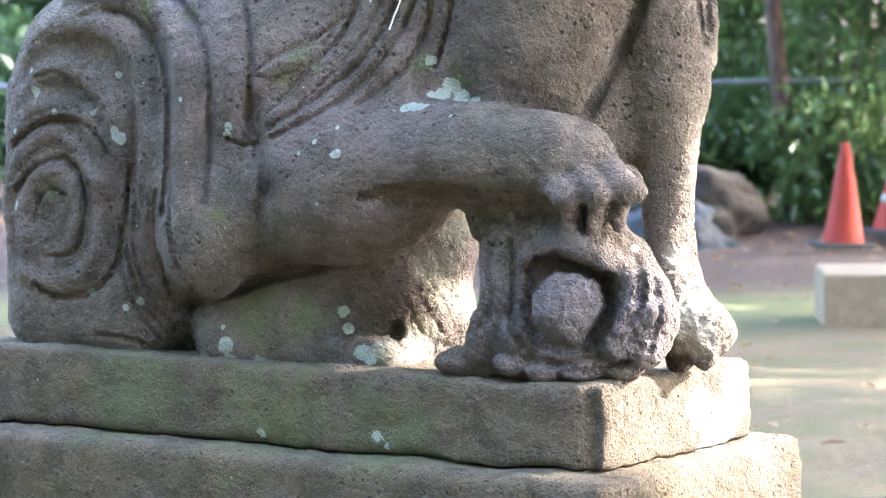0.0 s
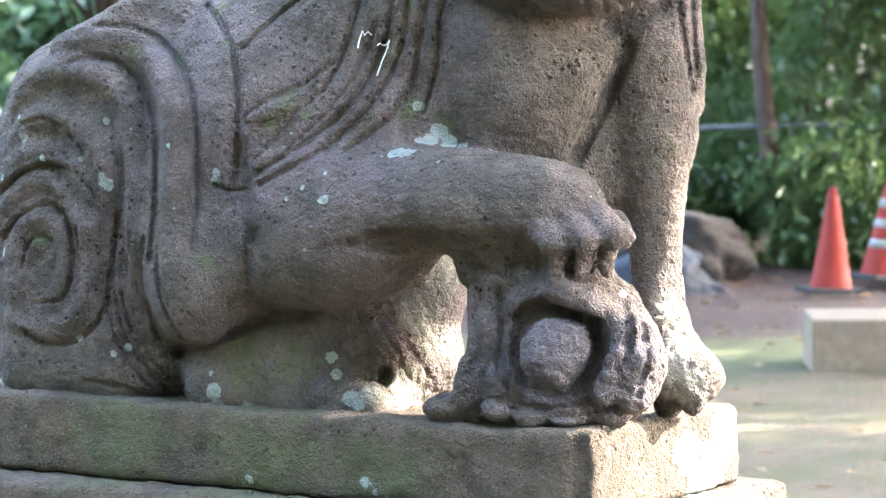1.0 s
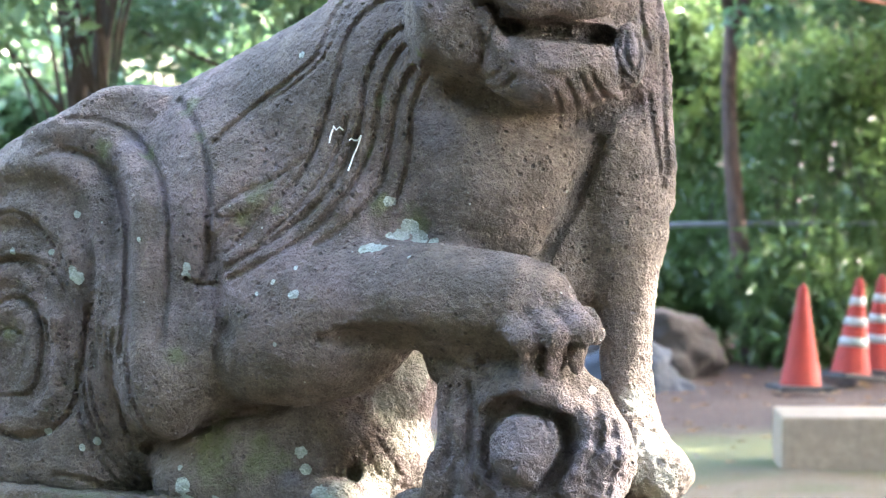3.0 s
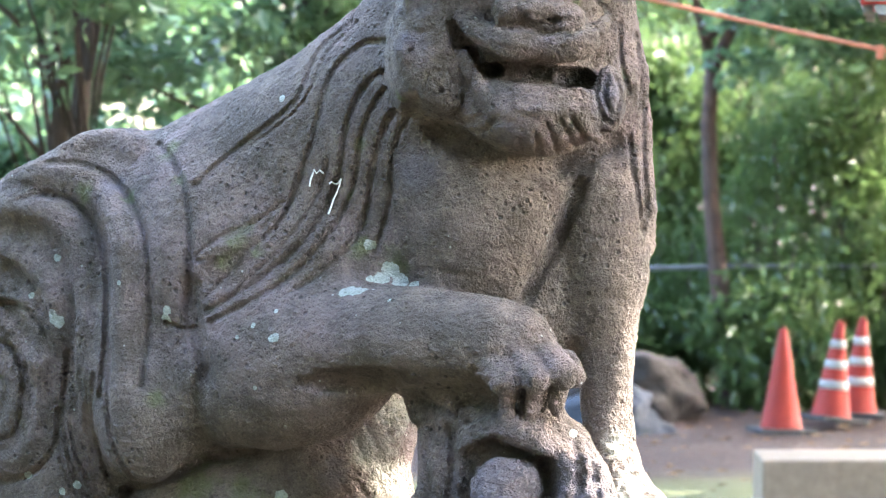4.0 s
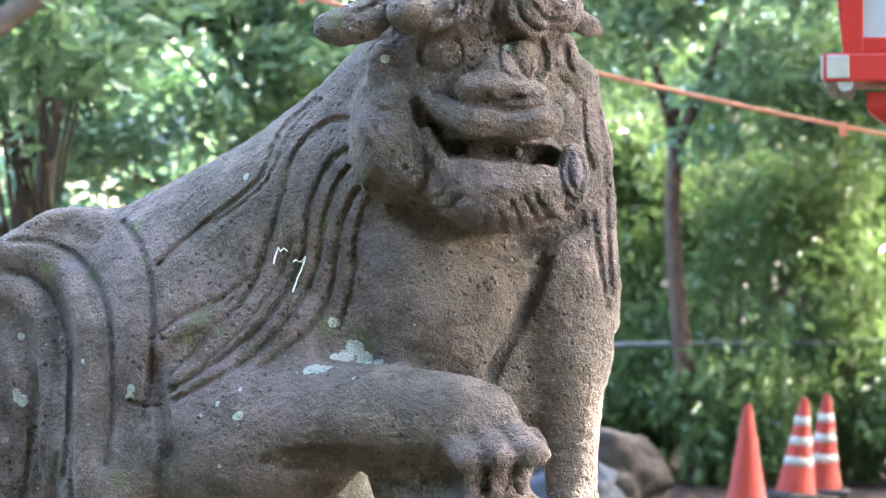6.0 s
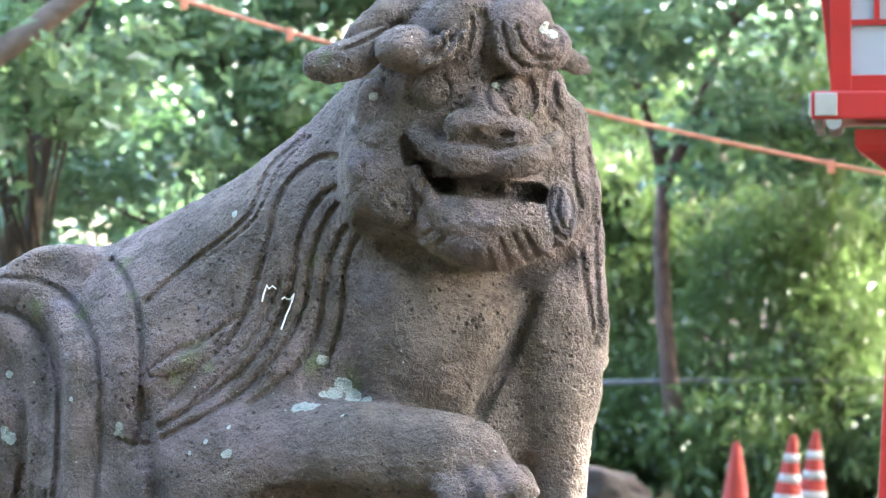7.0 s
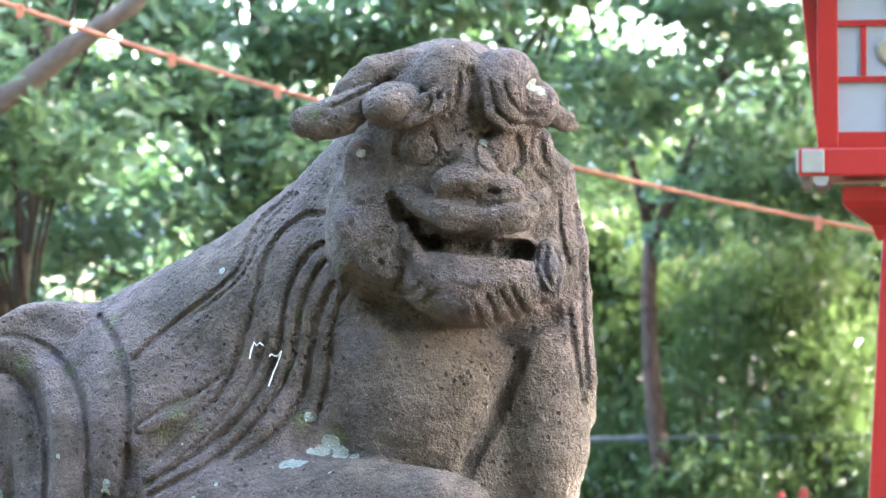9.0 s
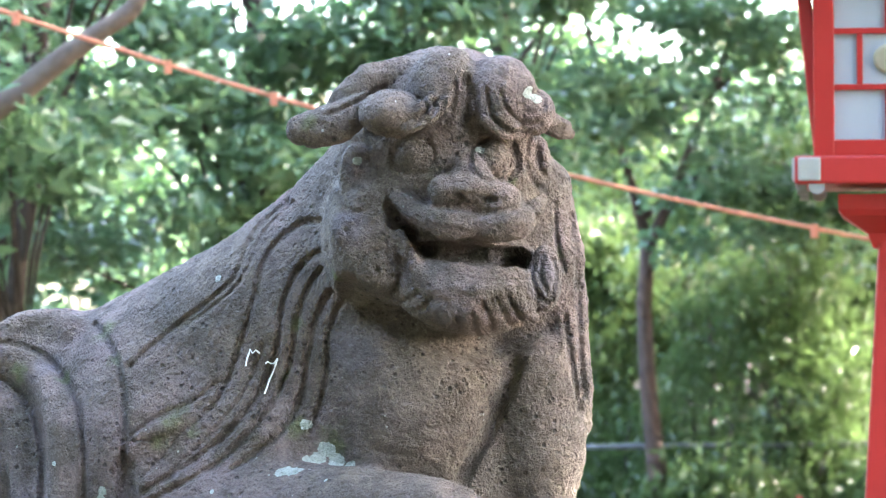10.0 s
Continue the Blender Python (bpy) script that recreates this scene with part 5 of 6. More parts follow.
    clay.line([(-0.091, 5.073, 1.94), (-0.077, 5.073, 1.946), (-0.062, 5.079, 1.953), (-0.049, 5.082, 1.96), (-0.036, 5.085, 1.968), (-0.023, 5.106, 1.978), (-0.01, 5.107, 1.986)], 0.0042, 0.014)
    clay.limb([(0.234, 5.14, 1.935, 0.017), (0.261, 5.165, 1.924, 0.017), (0.272, 5.175, 1.918, 0.01)], k=0.008)
    clay.ball((0.083, 5.085, 1.983), (0.053, 0.055, 0.059), k=0.02)
    clay.ball((0.165, 5.085, 1.97), (0.054, 0.055, 0.061), k=0.012)
    clay.ball((0.002, 5.07, 1.942), (0.049, 0.055, 0.035), k=0.002)
    clay.line([(-0.049, 5.077, 1.949), (-0.048, 5.079, 1.939), (-0.047, 5.082, 1.931), (-0.042, 5.148, 1.926), (-0.033, 5.148, 1.919), (-0.022, 5.136, 1.913), (-0.01, 5.121, 1.909), (0.003, 5.106, 1.907), (0.016, 5.097, 1.907), (0.028, 5.088, 1.91), (0.038, 5.082, 1.916), (0.046, 5.073, 1.922), (0.051, 5.064, 1.93), (0.054, 5.058, 1.939), (0.053, 5.052, 1.948), (0.048, 5.052, 1.956), (0.042, 5.053, 1.964)], 0.0034, 0.01)
    clay.limb([(0.026, 5.035, 1.918, 0.011), (0.061, 5.022, 1.931, 0.013), (0.084, 5.028, 1.958, 0.008)], k=0.003)
    clay.limb([(0.021, 5.03, 1.937, 0.008), (0.046, 5.022, 1.946, 0.011), (0.063, 5.028, 1.962, 0.007)], k=0.003)
    clay.limb([(0.133, 5.06, 1.972, 0.01), (0.142, 5.048, 1.933, 0.011), (0.169, 5.06, 1.91, 0.01), (0.202, 5.085, 1.909, 0.008)], k=0.004)
    clay.limb([(0.154, 5.055, 1.972, 0.01), (0.164, 5.045, 1.937, 0.01), (0.184, 5.06, 1.92, 0.01), (0.215, 5.09, 1.921, 0.008)], k=0.004)
    clay.ball((0.212, 5.1, 1.944), (0.037, 0.05, 0.036), k=0.005)
    clay.line([(0.113, 5.041, 1.991), (0.114, 5.043, 1.978), (0.114, 5.046, 1.963), (0.113, 5.049, 1.95), (0.112, 5.058, 1.937), (0.11, 5.061, 1.923)], 0.0076, 0.016)
    clay.line([(0.125, 5.047, 1.975), (0.127, 5.049, 1.956), (0.13, 5.049, 1.938), (0.138, 5.067, 1.922), (0.149, 5.067, 1.908), (0.166, 5.094, 1.903), (0.185, 5.095, 1.9)], 0.0031, 0.012)
    clay.line([(0.144, 5.034, 1.974), (0.147, 5.035, 1.954), (0.152, 5.04, 1.937), (0.16, 5.046, 1.923), (0.172, 5.052, 1.914), (0.19, 5.058, 1.911), (0.209, 5.067, 1.912)], 0.0031, 0.012)
    clay.line([(0.164, 5.031, 1.973), (0.169, 5.031, 1.957), (0.175, 5.037, 1.943), (0.185, 5.046, 1.933), (0.198, 5.058, 1.926), (0.212, 5.058, 1.924), (0.226, 5.061, 1.925)], 0.0031, 0.012)
    clay.line([(0.002, 5.07, 1.907), (0.016, 5.061, 1.908), (0.03, 5.031, 1.908), (0.042, 5.028, 1.911), (0.059, 5.016, 1.92), (0.073, 5.016, 1.932), (0.078, 5.016, 1.944), (0.08, 5.017, 1.956)], 0.0031, 0.012)
    clay.line([(0.05, 5.017, 1.961), (0.053, 5.016, 1.952), (0.054, 5.016, 1.942), (0.047, 5.016, 1.932), (0.037, 5.017, 1.922)], 0.0031, 0.012)
    clay.line([(0.065, 5.02, 1.957), (0.067, 5.019, 1.951), (0.068, 5.016, 1.944), (0.061, 5.013, 1.935), (0.052, 5.011, 1.925)], 0.0031, 0.012)
    clay.line([(0.096, 5.034, 1.987), (0.097, 5.034, 1.972), (0.096, 5.037, 1.958), (0.092, 5.043, 1.944), (0.086, 5.049, 1.929)], 0.0031, 0.012)
    clay.line([(0.231, 5.062, 1.957), (0.229, 5.064, 1.963), (0.226, 5.07, 1.969), (0.221, 5.07, 1.972), (0.214, 5.061, 1.973), (0.206, 5.049, 1.971), (0.2, 5.043, 1.967), (0.197, 5.043, 1.962), (0.195, 5.043, 1.956), (0.197, 5.043, 1.95), (0.2, 5.049, 1.945), (0.206, 5.052, 1.942), (0.213, 5.052, 1.94), (0.22, 5.052, 1.941), (0.226, 5.055, 1.945), (0.229, 5.058, 1.951), (0.231, 5.059, 1.957)], 0.0034, 0.006)
    clay.line([(0.255, 5.218, 1.812), (0.255, 5.218, 1.795), (0.254, 5.218, 1.778), (0.255, 5.218, 1.76), (0.259, 5.218, 1.743), (0.263, 5.218, 1.725), (0.268, 5.223, 1.708)], 0.0038, 0.0088)
    clay.line([(0.28, 5.244, 1.796), (0.284, 5.238, 1.767), (0.287, 5.233, 1.737), (0.29, 5.238, 1.708), (0.291, 5.244, 1.68), (0.292, 5.248, 1.651), (0.292, 5.248, 1.621), (0.294, 5.253, 1.587), (0.297, 5.253, 1.552), (0.299, 5.259, 1.516)], 0.004704, 0.01235)
    clay.line([(0.269, 5.233, 1.638), (0.272, 5.233, 1.615), (0.275, 5.233, 1.592), (0.279, 5.238, 1.569), (0.283, 5.238, 1.543), (0.289, 5.244, 1.516), (0.294, 5.253, 1.49)], 0.004704, 0.01235)
    # under the chin
    clay.line([(-0.062, 5.143, 1.673), (-0.04, 5.143, 1.658), (-0.017, 5.184, 1.644), (0.007, 5.188, 1.63), (0.035, 5.178, 1.616), (0.065, 5.173, 1.602), (0.093, 5.178, 1.593), (0.117, 5.184, 1.59), (0.14, 5.199, 1.591), (0.163, 5.218, 1.595), (0.189, 5.218, 1.603), (0.215, 5.214, 1.614), (0.242, 5.218, 1.625)], 0.0207, 0.02822)
    verts, quads = clay.skin()
    return verts, quads


def build_statue():
    verts, quads = carve_statue()
    me = mesh_of("guardian_lion_statue", verts.tolist(), quads.tolist(), STONE, True)
    n = len(verts)
    normals = np.empty(n * 3, np.float32)
    me.vertices.foreach_get("normal", normals)
    jag = np.zeros(n)
    for x, y, z, r in STATUE_ROUGH:
        jag = np.maximum(jag, np.clip(1.5 - np.sqrt(((verts - (x, y, z)) ** 2).sum(1)) / r, 0, 1))
    coarse = np.array([0.0034 * noise.noise(v * 45) + 0.0022 * noise.noise(v * 24) + 0.0036 * noise.noise(v * 100) for v in map(Vector, verts.tolist())]) * jag
    rough = coarse + np.array([0.0015 * noise.noise(v * 60) + 0.0017 * noise.noise(v * 125) + 0.0026 * noise.noise(v * 22) for v in map(Vector, verts.tolist())])
    verts = verts + normals.reshape(-1, 3) * rough[:, None]
    me.vertices.foreach_set("co", verts.astype(np.float32).ravel())
    me.update()
    paint_growth_and_sun(me, STATUE_LICHEN_AND_GLINT, STATUE_MOSS, STATUE_VIOLET, STATUE_SUNLIT)
    tagged(new("guardian_lion_statue", me), "weathered grey-brown stone guardian lion with one paw on a carved ball", "statue")


build_statue()



def build_threads():
    top = new("white_thread")
    tagged(top, "loose white spider threads stuck to the stone mane", "thread")
    for line in THREADS:
        part("strand", tube(line, [0.0014] * len(line), 6), WEB, top)


build_threads()

# ---- things on the ground ----
def traffic_cone(x, y, lean, turn, striped, label):
    top = new("traffic_cone")
    tagged(top, label, "traffic cone", "cones by the path")
    base = box((-0.19, -0.19, 0), (0.19, 0.19, 0.035), 0.012)
    part("base", base, RUBBER, top, "flat black rubber base")
    radius = lambda z: 0.135 - (z - 0.03) * (0.135 - 0.026) / 0.66
    body = lathe([(radius(0.03) + 0.012, 0.03), (radius(0.05) + 0.003, 0.05), (radius(0.3), 0.3), (radius(0.66), 0.66), (0.022, 0.685), (0.012, 0.695)], 32)
    part("body", body, CONE_RED, top, smooth=True)
    if striped:
        for z in (0.22, 0.36, 0.50):
            part("stripe", lathe([(radius(z) + 0.0035, z), (radius(z + 0.06) + 0.0035, z + 0.06)], 32), CONE_WHITE, top, "scuffed white reflective band", True)
    top.matrix_world = pose(x, y, 0.0, lean[0], lean[1], turn) @ Matrix.Scale(0.9, 4)
    return top


traffic_cone(1.93, 20.0, (0, 1.2), 12, False, "plain orange-red traffic cone on a black base")
traffic_cone(2.32, 20.9, (0, 7), 30, True, "orange-red traffic cone with white bands, leaning")
traffic_cone(2.53, 21.3, (0, 3.5), -8, True, "orange-red traffic cone with scuffed white bands")


def build_kerb():
    top = new("concrete_kerb")
    tagged(top, "low pale concrete kerb stone beside the mossy path", "kerb")
    for i in range(3):
        bm = box((1.43 + i * 1.2, 0, -0.05), (1.43 + i * 1.2 + 1.19, 0.62, 0.215), 0.015)
        ob = part("kerb_stone", bm, CONCRETE, top)
    top.matrix_world = Matrix.Translation((0, 15.75, 0)) @ Matrix.Rotation(radians(-1), 4, "Z")


build_kerb()


def boulder(name, c, size, seed, material, label):
    bm = bmesh.new()
    bmesh.ops.create_icosphere(bm, subdivisions=5, radius=1)
    for v in bm.verts:
        p = v.co.copy()
        k = 1 + 0.35 * noise.noise(p * 1.3 + Vector((seed, 0, 0))) + 0.12 * noise.noise(p * 4 + Vector((seed, 3, 0)))
        q = 0.08 * math.floor(8 * noise.noise(p * 0.9 + Vector((0, seed, 0)))) / 8
        v.co = Vector((p.x * size[0], p.y * size[1], p.z * size[2])) * (k + q)
    ob = part(name, bm, material, None, smooth=True)
    ob.location = c
    tagged(ob, label, "boulder")


boulder("boulder", (1.02, 21.5, 0.10), (0.50, 0.40, 0.36), 2.0, ROCK, "grey-brown rough boulder at the edge of the bamboo")
boulder("boulder", (0.93, 20.3, 0.0), (0.36, 0.3, 0.24), 7.0, BLUE_ROCK, "smooth blue-grey boulder lying on the leaf litter")


def build_lantern():
    """A red shrine lantern on a post, tilted a little."""
    top = new("shrine_lantern")
    tagged(top, "vermilion wooden shrine lantern with white panels on a post", "lantern")
    part("post", box((-0.042, -0.042, 0), (0.042, 0.042, 1.86), 0.006, m=Matrix.Translation((-0.085, 0, 0)) @ pose(0, 0, 0, 0, 3.3, 0)), RED_PAINT, top)
    part("bracket", lathe([(0.05, 1.78), (0.07, 1.815), (0.15, 1.855), (0.165, 1.87), (0.165, 1.905)], 4, m=Matrix.Rotation(radians(45), 4, "Z")), RED_PAINT, top)
    part("base_plate", box((-0.216, -0.216, 1.925), (0.216, 0.216, 1.99), 0.006), RED_PAINT, top)
    for a in range(4):
        m = Matrix.Rotation(radians(90 * a), 4, "Z")
        for s in (-1, 1):
            part("corner_cap", box((s * 0.182 - 0.026, -0.222, 1.932), (s * 0.182 + 0.026, -0.19, 1.986), 0.004, m=m), METAL_CAP, top, "pale metal end cap")
            scallop = lathe([(0.001, -0.011), (0.019, -0.011), (0.019, 0.011), (0.001, 0.011)], 16, m=m @ Matrix.Translation((s * 0.165, -0.2, 1.92)) @ Matrix.Rotation(radians(90), 4, "X"))
            part("scallop", scallop, CONE_WHITE, top, "white painted scalloped foot")
    for a in range(4):
        m = Matrix.Rotation(radians(90 * a), 4, "Z") @ Matrix.Translation((0, -0.155, 1.99)) @ Matrix.Rotation(radians(6), 4, "X")
        wall = part("lantern_side", box((-0.15, 0.0, 0.0), (0.15, 0.012, 0.46), m=m), PAPER, top, "white translucent panels")
        for lo, hi in (((-0.172, -0.016, 0), (-0.124, 0.016, 0.46)), ((0.124, -0.016, 0), (0.172, 0.016, 0.46)), ((-0.135, -0.014, 0), (0.135, 0.014, 0.04)), ((-0.135, -0.014, 0.42), (0.135, 0.014, 0.46))):
            part("frame_bar", box(lo, hi, 0.003, m=m), RED_PAINT, wall)
        for z in (0.155, 0.285):
            part("cross_bar", box((-0.135, -0.011, z), (0.135, 0.012, z + 0.014), 0.002, m=m), RED_PAINT, wall)
        for x, lo, hi in ((-0.065, 0.169, 0.285), (0.065, 0.169, 0.285), (0.0, 0.04, 0.155), (0.0, 0.299, 0.42)):
            part("upright_bar", box((x - 0.007, -0.010, lo), (x + 0.007, 0.0115, hi), 0.002, m=m), RED_PAINT, wall)
        part("crest", lathe([(0.034, -0.004), (0.034, 0.004), (0.028, 0.008)], 24, m=m @ Matrix.Translation((0, -0.006, 0.227)) @ Matrix.Rotation(radians(90), 4, "X")), BRASS, wall, "round dull brass crest")
    bm = lathe([(0.42, 2.45), (0.43, 2.47), (0.05, 2.66), (0.03, 2.70)], 4, m=Matrix.Rotation(radians(45), 4, "Z"))
    part("roof", bm, RED_PAINT, top)
    top.matrix_world = Matrix.Translation((1.178, 8.0, 0.037)) @ pose(0, 0, 0, 0, 0, -8)
    return top


build_lantern()


def build_rope():
    a, b = Vector((-1.95, 12.4, 3.0)), Vector((2.6, 12.4, 1.83))
    pts = []
    for i in range(61):
        s = i / 60
        p = a.lerp(b, s)
        p.z -= 0.50 * s * (1 - s)
        pts.append(p)
    rope = part("cord_line", tube(pts, [0.0082] * len(pts), 8), ROPE, None, smooth=True)
    tagged(rope, "orange cord strung between the trees", "rope")
    for s in (0.128, 0.25, 0.335, 0.77, 0.99):
        p = a.lerp(b, s)
        p.z -= 0.50 * s * (1 - s)
        part("tag", box((p.x - 0.014, p.y - 0.012, p.z - 0.035), (p.x + 0.014, p.y + 0.004, p.z + 0.016), 0.004), ROPE, rope)


build_rope()


def build_rail():
    rail = new("fence_rail")
    tagged(rail, "thin grey pipe rail in front of the bamboo", "fence")
    part("pipe", tube([(-12, 22.62, 0.89), (0.5, 22.62, 0.88), (1.95, 22.62, 0.902), (12, 22.62, 0.935)], [0.018] * 4, 10), RAIL, rail, smooth=True)
    for x in (-9, -5, -1.0, 3.9, 8):
        part("post", tube([(x, 22.67, -0.1), (x, 22.67, 0.89)], [0.022, 0.022], 10), RAIL, rail, smooth=True)


build_rail()


# ---- trees ----
def leaves(rng, centres, spread, count, size, slim, droop, opening=0.0):
    """Leaf blades of two bent halves round clump centres: vertices and faces."""
    which = rng.integers(0, len(centres), count)
    c = np.array(centres)[which] + rng.normal(0, 1, (count, 3)) * spread
    if opening:  # a gap cut into the added crowns, through which the sun falls on the plinth's front
        off = c - (0.25, 5.4, 0.96)
        along = off @ np.array(to_sun)
        c = c[np.linalg.norm(off - along[:, None] * np.array(to_sun), axis=1) > opening * rng.uniform(0.8, 1.25, count)]
        count = len(c)
    yaw = rng.uniform(0, 2 * np.pi, count)
    pitch = rng.normal(droop, 0.45, count)
    roll = rng.normal(0, 0.6, count)
    way = np.stack([np.cos(yaw) * np.cos(pitch), np.sin(yaw) * np.cos(pitch), np.sin(pitch)], 1)
    level = np.stack([-np.sin(yaw), np.cos(yaw), 0 * yaw], 1)
    above = np.cross(way, level)
    side = level * np.cos(roll)[:, None] + above * np.sin(roll)[:, None]
    up = np.cross(way, side)
    s = (size * rng.uniform(0.6, 1.3, count))[:, None]
    v = np.stack([c, c + s * (0.5 * way + slim * side + 0.06 * up), c + s * (way - 0.08 * up), c + s * (0.5 * way - slim * side + 0.06 * up)], 1).reshape(-1, 3)
    i = np.arange(count)[:, None] * 4
    return v.tolist(), np.concatenate([i + [0, 1, 2], i + [0, 2, 3]]).tolist()


def tree(name, label, category, x, y, height, girth, lobes, clumps, count, size, slim, spread, leaf, seed, lean=(0, 0), droop=-0.25, group="", opening=0.0):
    """A tapered trunk, limbs to every clump and a crown of single leaves. Lobes: x, y, z of the middle and the half widths."""
    rng = np.random.default_rng(seed)
    top = new(name)
    tagged(top, label, category, group)
    line = [(x + lean[0] * s + 0.05 * math.sin(5 * s + seed), y + lean[1] * s + 0.05 * math.cos(4 * s + seed), height * s - 0.05) for s in np.linspace(0, 1, 10)]
    part("trunk", tube(line, [girth * (1 - 0.65 * s) * (1.25 if s == 0 else 1) for s in np.linspace(0, 1, 10)], 10), BARK, top, smooth=True)
    centres = []
    bm = bmesh.new()
    for lx, ly, lz, ax, ay, az in lobes:
        for _ in range(clumps):
            d = rng.normal(0, 1, 3)
            d /= np.linalg.norm(d)
            d *= rng.uniform(0.25, 1) ** 0.5
            centres.append((lx + ax * d[0], ly + ay * d[1], lz + az * d[2]))
    for c in centres[::2]:
        s = min(max((c[2] - 0.5) / height * rng.uniform(0.55, 0.9), 0.08), 1)
        a = Vector((x + lean[0] * s, y + lean[1] * s, height * s))
        b = Vector(c)
        mid = a.lerp(b, 0.5) + Vector((0, 0, 0.12 * (b - a).length))
        tube([a, mid, b], [girth * 0.3, girth * 0.18, 0.006], 6, bm)
    tagged(part("branchwork", bm, BARK, top), kind="stuff")
    verts, faces = leaves(rng, centres, spread, count, size, slim, droop, opening)
    crown = new("crown", mesh_of("crown", verts, faces, leaf))
    crown.parent = top
    return top


GROVE = "trees of the grove"
# broad-leaved trees behind the statue
for k, (x, y, z, count) in enumerate(((-1.9, 16.6, 3.3, 6000), (-3.6, 17.4, 2.5, 10000), (-2.3, 18.6, 3.0, 10000), (-0.9, 18.0, 2.9, 10000), (0.5, 19.4, 3.6, 9000))):
    tree("broadleaf_tree", "broad-leaved evergreen tree with blue-green glossy leaves", "tree", x, y, 5.5, 0.06,
         [(x, y - 0.9, z - 0.5, 1.0, 0.5, 0.8), (x + 0.3, y - 0.6, z + 0.7, 1.2, 0.6, 0.8), (x - 0.3, y, z + 1.8, 1.3, 0.8, 0.7)], 15, count, 0.115, 0.26, (0.16, 0.16, 0.08), LEAF_BLUE, 10 + k, (0.3, 0), group=GROVE)
FORKED_LOBES = [(1.35, 21.6, 3.05, 0.55, 0.5, 0.30), (2.1, 21.8, 3.5, 0.8, 0.5, 0.35), (2.9, 22, 3.0, 0.8, 0.6, 0.3), (1.2, 22, 3.9, 1.2, 0.7, 0.4), (2.6, 22, 4.2, 1.4, 0.8, 0.4), (2.7, 22.3, 2.45, 0.9, 0.4, 0.25)]


def forked_tree():
    """A slim tree that forks above head height and spreads sprays of glossy leaves."""
    rng = np.random.default_rng(31)
    top = new("forked_tree")
    tagged(top, "slim tree with a reddish-brown trunk forking into leafy boughs", "tree", GROVE)
    part("trunk", tube([(1.86, 22.45, -0.05), (1.79, 22.45, 0.5), (1.74, 22.45, 0.93), (1.70, 22.45, 1.36), (1.68, 22.45, 1.84), (1.71, 22.45, 2.27)], [0.085, 0.07, 0.062, 0.054, 0.05, 0.052], 12), RED_BARK, top, smooth=True)
    for line in ([(1.71, 22.45, 2.22), (1.62, 22.4, 2.56), (1.45, 22.3, 3.1), (1.2, 21.9, 3.9)], [(1.71, 22.45, 2.22), (1.85, 22.4, 2.52), (2.1, 22.2, 3.2), (2.4, 21.9, 4.1)], [(1.66, 22.42, 2.42), (2.1, 22.5, 2.72), (2.75, 22.4, 2.8), (3.2, 22.1, 2.75)], [(2.05, 21.8, 3.2), (2.5, 21.9, 3.5), (3.0, 22, 3.55), (3.6, 22, 3.9)]):
        part("bough", tube(line, [0.042, 0.036, 0.026, 0.012], 8), RED_BARK, top, smooth=True)
    centres = []
    for lx, ly, lz, ax, ay, az in FORKED_LOBES:
        centres += [(lx + ax * d[0], ly + ay * d[1], lz + az * d[2]) for d in rng.uniform(-1, 1, (16, 3))]
    verts, faces = leaves(rng, centres, (0.16, 0.14, 0.06), 9500, 0.115, 0.26, -0.1)
    crown = new("crown", mesh_of("crown", verts, faces, LEAF_BLUE))
    crown.parent = top


forked_tree()
for k, (x, h) in enumerate(((2.25, 2.3), (2.55, 2.1), (3.35, 2.0), (3.65, 2.2))):
    pole = part("bamboo_cane", tube([(x, 24.0, -0.1), (x + 0.03, 24.0, h * 0.6), (x - 0.02, 24.0, h + 0.5)], [0.022, 0.02, 0.014], 8), PALE_BARK if k > 1 else RED_BARK, None, smooth=True)
    tagged(pole, "bare upright cane among the bamboo", "cane", "canes in the bamboo")
# low bamboo that hangs down to the leaf litter
for k, (x, y, z) in enumerate(((0.3, 22.9, 0.55), (1.0, 22.6, 0.5), (1.55, 22.9, 0.75), (2.15, 22.3, 0.6), (2.8, 22.5, 0.65), (3.4, 22.2, 0.6), (4.1, 22.4, 0.7))):
    tree("low_bamboo", "low bamboo shrub drooping over the leaf litter", "bamboo", x, y, 1.1, 0.015,
         [(x, y, z - 0.25, 0.5, 0.3, 0.3), (x, y + 0.2, z - 0.05, 0.5, 0.3, 0.3)], 16, 5000, 0.12, 0.12, (0.12, 0.12, 0.12), LEAF_BAMBOO, 300 + k, (0.1, 0), -0.6, group="bamboo behind the rail")
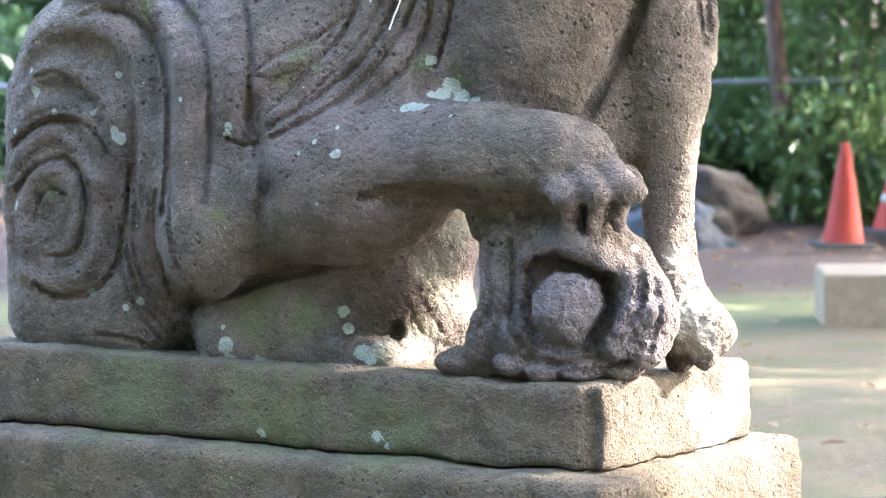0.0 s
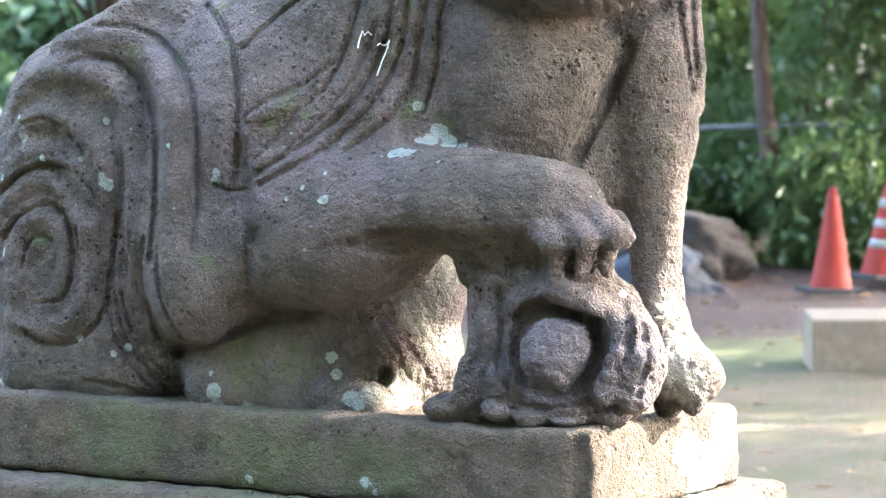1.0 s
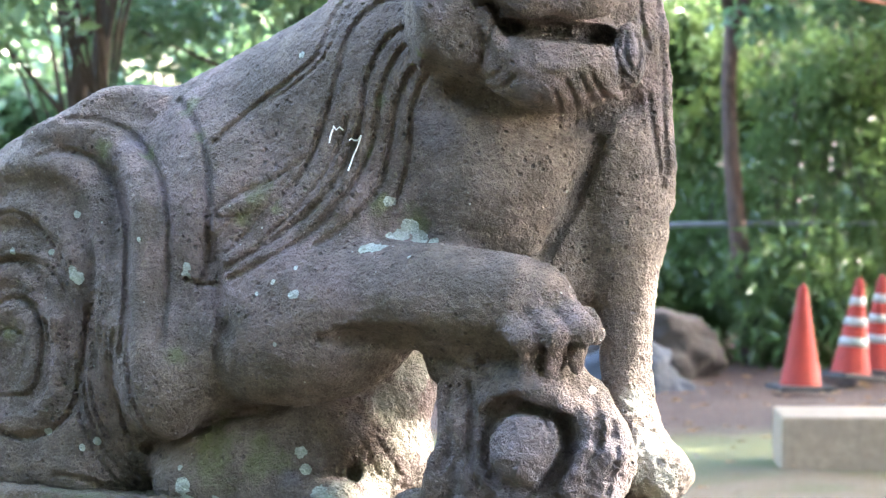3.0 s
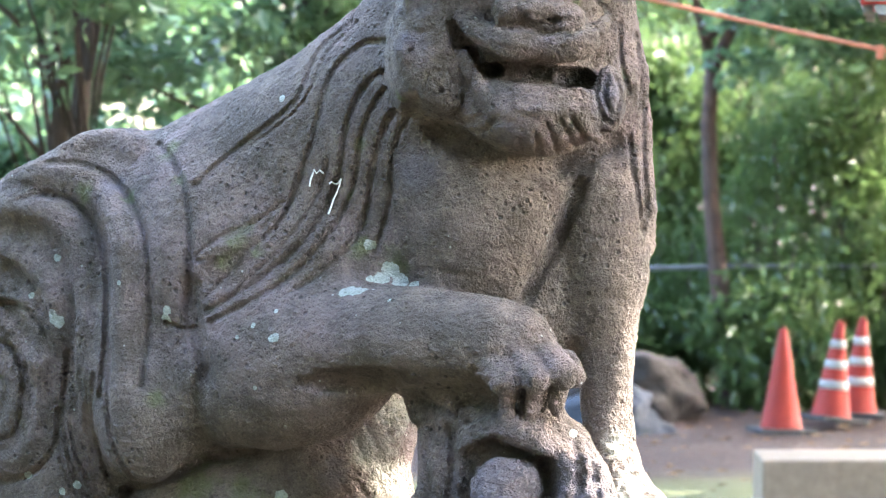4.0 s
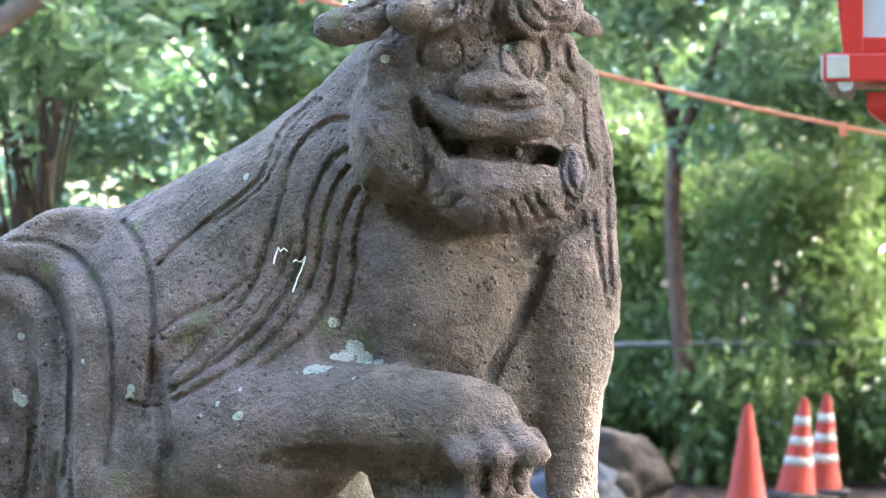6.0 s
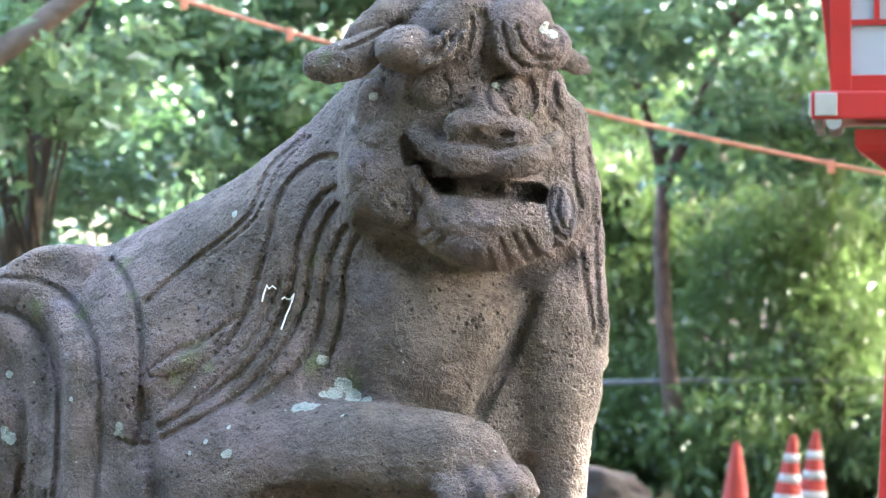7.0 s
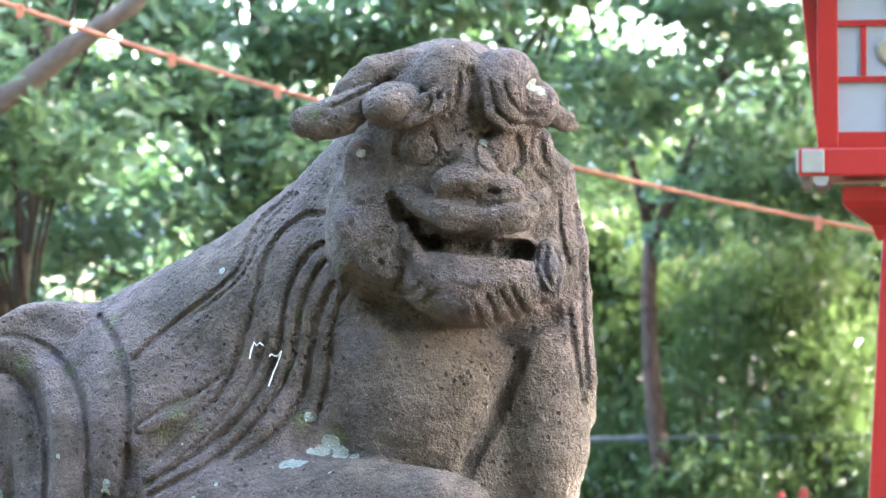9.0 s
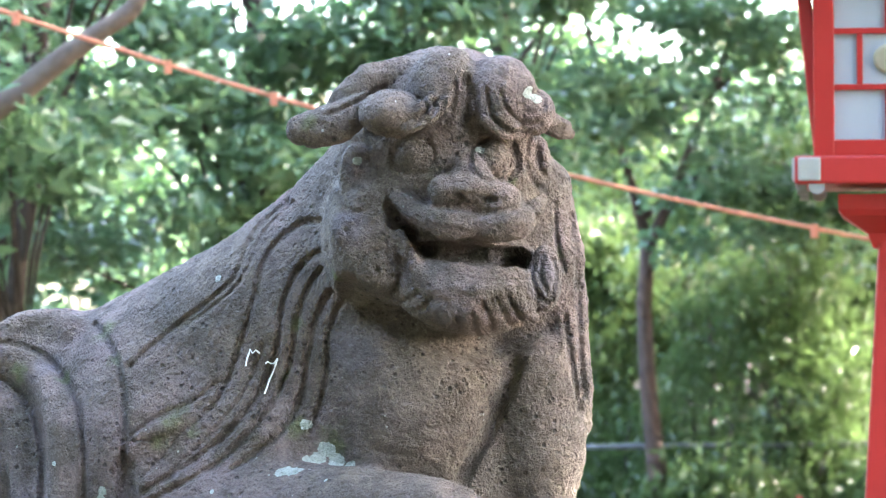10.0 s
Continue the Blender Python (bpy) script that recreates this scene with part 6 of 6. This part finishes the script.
# undergrowth under the crowns behind the statue
for k, (x, y, z) in enumerate(((-4.4, 24, 1.3), (-3.3, 25, 1.2), (-2.2, 24.5, 1.4), (-1.2, 25, 1.3), (-0.3, 24.4, 1.4))):
    tree("undergrowth_shrub", "leafy shrub under the tall trees", "shrub", x, y, 2.0, 0.03,
         [(x, y, z - 0.5, 0.8, 0.5, 0.6), (x, y, z + 0.6, 0.8, 0.5, 0.5)], 18, 3800, 0.15, 0.27, (0.2, 0.2, 0.14), LEAF_BLUE, 330 + k, group="shrubs under the trees")
for k, (x, y, z) in enumerate(((1.2, 23.9, 1.2), (2.1, 24.3, 1.4), (3.0, 23.6, 1.3), (3.9, 24.2, 1.4), (0.3, 24.9, 1.3), (2.6, 22.9, 1.8), (1.6, 25.2, 2.2), (3.3, 25.0, 2.4))):
    tree("bamboo_clump", "dense bamboo shrub with fine drooping leaves", "bamboo", x, y, 3.4, 0.02,
         [(x, y, z - 0.5, 0.8, 0.5, 0.7), (x, y, z + 0.6, 0.75, 0.5, 0.8)], 24, 11000, 0.105, 0.12, (0.14, 0.14, 0.12), LEAF_BAMBOO, 50 + k, (0.1, 0), -0.55, group="bamboo behind the rail")
# the grove farther back
for k, (x, y, z) in enumerate(((-7.5, 29, 2.2), (-5.2, 30, 2.4), (-3.2, 28, 2.0), (-1.2, 30, 2.6), (0.9, 28, 2.2), (3.0, 30, 2.5), (5.0, 28, 2.2), (7.0, 30, 2.4))):
    tree("grove_tree", "leafy tree of the grove behind", "tree", x, y, 7, 0.12,
         [(x, y, z - 1.2, 1.7, 1.0, 1.2), (x, y, z + 1.0, 1.7, 1.0, 1.3)], 22, 6500, 0.17, 0.25, (0.28, 0.28, 0.16), LEAF_BLUE if k % 2 else LEAF_BRIGHT, 70 + k, group=GROVE)


def leaning_tree():
    top = new("leaning_tree")
    tagged(top, "bare grey-brown leaning trunk among the leaves", "tree", GROVE)
    line = [(-3.0, 15, -0.05), (-2.9, 15, 0.9), (-2.7, 15, 1.6), (-2.4, 15, 2.1), (-2.02, 15, 2.45), (-1.66, 15, 2.69), (-1.42, 15, 2.88), (-1.155, 15, 3.06), (-0.9, 15, 3.4), (-0.8, 15, 4.2)]
    part("trunk", tube(line, [0.09, 0.08, 0.07, 0.065, 0.06, 0.056, 0.05, 0.044, 0.03, 0.02], 10), PALE_BARK, top, smooth=True)


leaning_tree()


def unseen_trees():
    """Unseen trees, added on the sides and behind to block light, which leave the sky open above the statue."""
    for k in (0, 4, 5, 6, 7, 8, 9, 10):
        a = radians(75 + 21 * k)
        x, y = 11.5 * math.sin(a), 5 + 10.5 * math.cos(a)
        tree("unseen_tall_tree", "unseen tall dark evergreen tree, added to block sky light", "tree", x, y, 10, 0.2,
             [(x, y, 2.2, 2.2, 1.6, 2.2), (x, y, 6.0, 2.6, 1.8, 2.6)], 20, 5000, 0.42, 0.3, (0.5, 0.5, 0.4), LEAF_BLUE, 120 + k, group=GROVE, opening=0.5)
    # a row behind the camera, added to cut the light on the statue's front
    for k in range(5):
        x, y = -9.5 + 2.9 * k, -4.6 - 0.5 * (k % 2)
        tree("unseen_tall_tree", "unseen tall dark evergreen tree, added to block sky light", "tree", x, y, 12, 0.2,
             [(x, y, 3.0, 1.7, 1.2, 2.0), (x, y, 7.0, 1.9, 1.6, 2.2), (x, y + 0.8, 10.5, 2.0, 2.0, 1.8)], 16, 5000, 0.42, 0.3, (0.5, 0.4, 0.4), LEAF_BLUE, 180 + k, group=GROVE)
    # a grid of crowns out of view on the right, added to block the sun
    for k in range(4, 36):
        x, y = 8.4 + 2.9 * (k % 4 - 1.5), 6.5 + 2.9 * (k // 4 - 2.5)
        tree("unseen_shade_tree", "unseen high spreading tree, added to shade the clearing", "tree", x + 1.5, y, 7.2, 0.16,
             [(x, y, 6.5, 1.6, 1.6, 0.7)], 18, 1800, 0.28, 0.3, (0.3, 0.3, 0.2), LEAF_BRIGHT, 140 + k, group=GROVE, opening=0.5)


unseen_trees()
# crowns above the upper picture edge, added to darken the ground round the cones
for k, (x, y) in enumerate(((0.6, 20.4), (2.4, 20.9), (4.3, 20.2), (2.6, 18.6))):
    tree("unseen_shade_tree", "unseen high spreading tree, added to shade the clearing", "tree", x + 6.0, y + 1.0, 6.6, 0.16,
         [(x, y, 5.9, 1.2, 0.9, 0.5)], 18, 1700, 0.28, 0.3, (0.3, 0.3, 0.2), LEAF_BRIGHT, 210 + k, group=GROVE)


def build_litter():
    rng = np.random.default_rng(5)
    n = 1500
    x, y = rng.uniform(-4, 4.5, n), rng.uniform(9, 22.5, n)
    n_far = y > 17
    keep = n_far | (rng.uniform(0, 1, n) < 0.6)
    x, y = x[keep], y[keep]
    verts, faces = [], []
    for i, (a, b) in enumerate(zip(x, y)):
        w, s = rng.uniform(0, 6.28), rng.uniform(0.02, 0.05)
        for dx, dy, dz in ((-1, 0, 0), (0, 0.5, 0.25), (1, 0, 0.1), (0, -0.5, 0.3)):
            verts.append((a + s * (dx * math.cos(w) - dy * math.sin(w)), b + s * (dx * math.sin(w) + dy * math.cos(w)), 0.008 + s * dz + 0.0))
        faces += [(4 * i, 4 * i + 1, 4 * i + 2), (4 * i, 4 * i + 2, 4 * i + 3)]
    tagged(new("fallen_leaves", mesh_of("fallen_leaves", verts, faces, LEAF_DRY)), "scattered pale dry leaves on the ground", "leaves", kind="stuff")


build_litter()
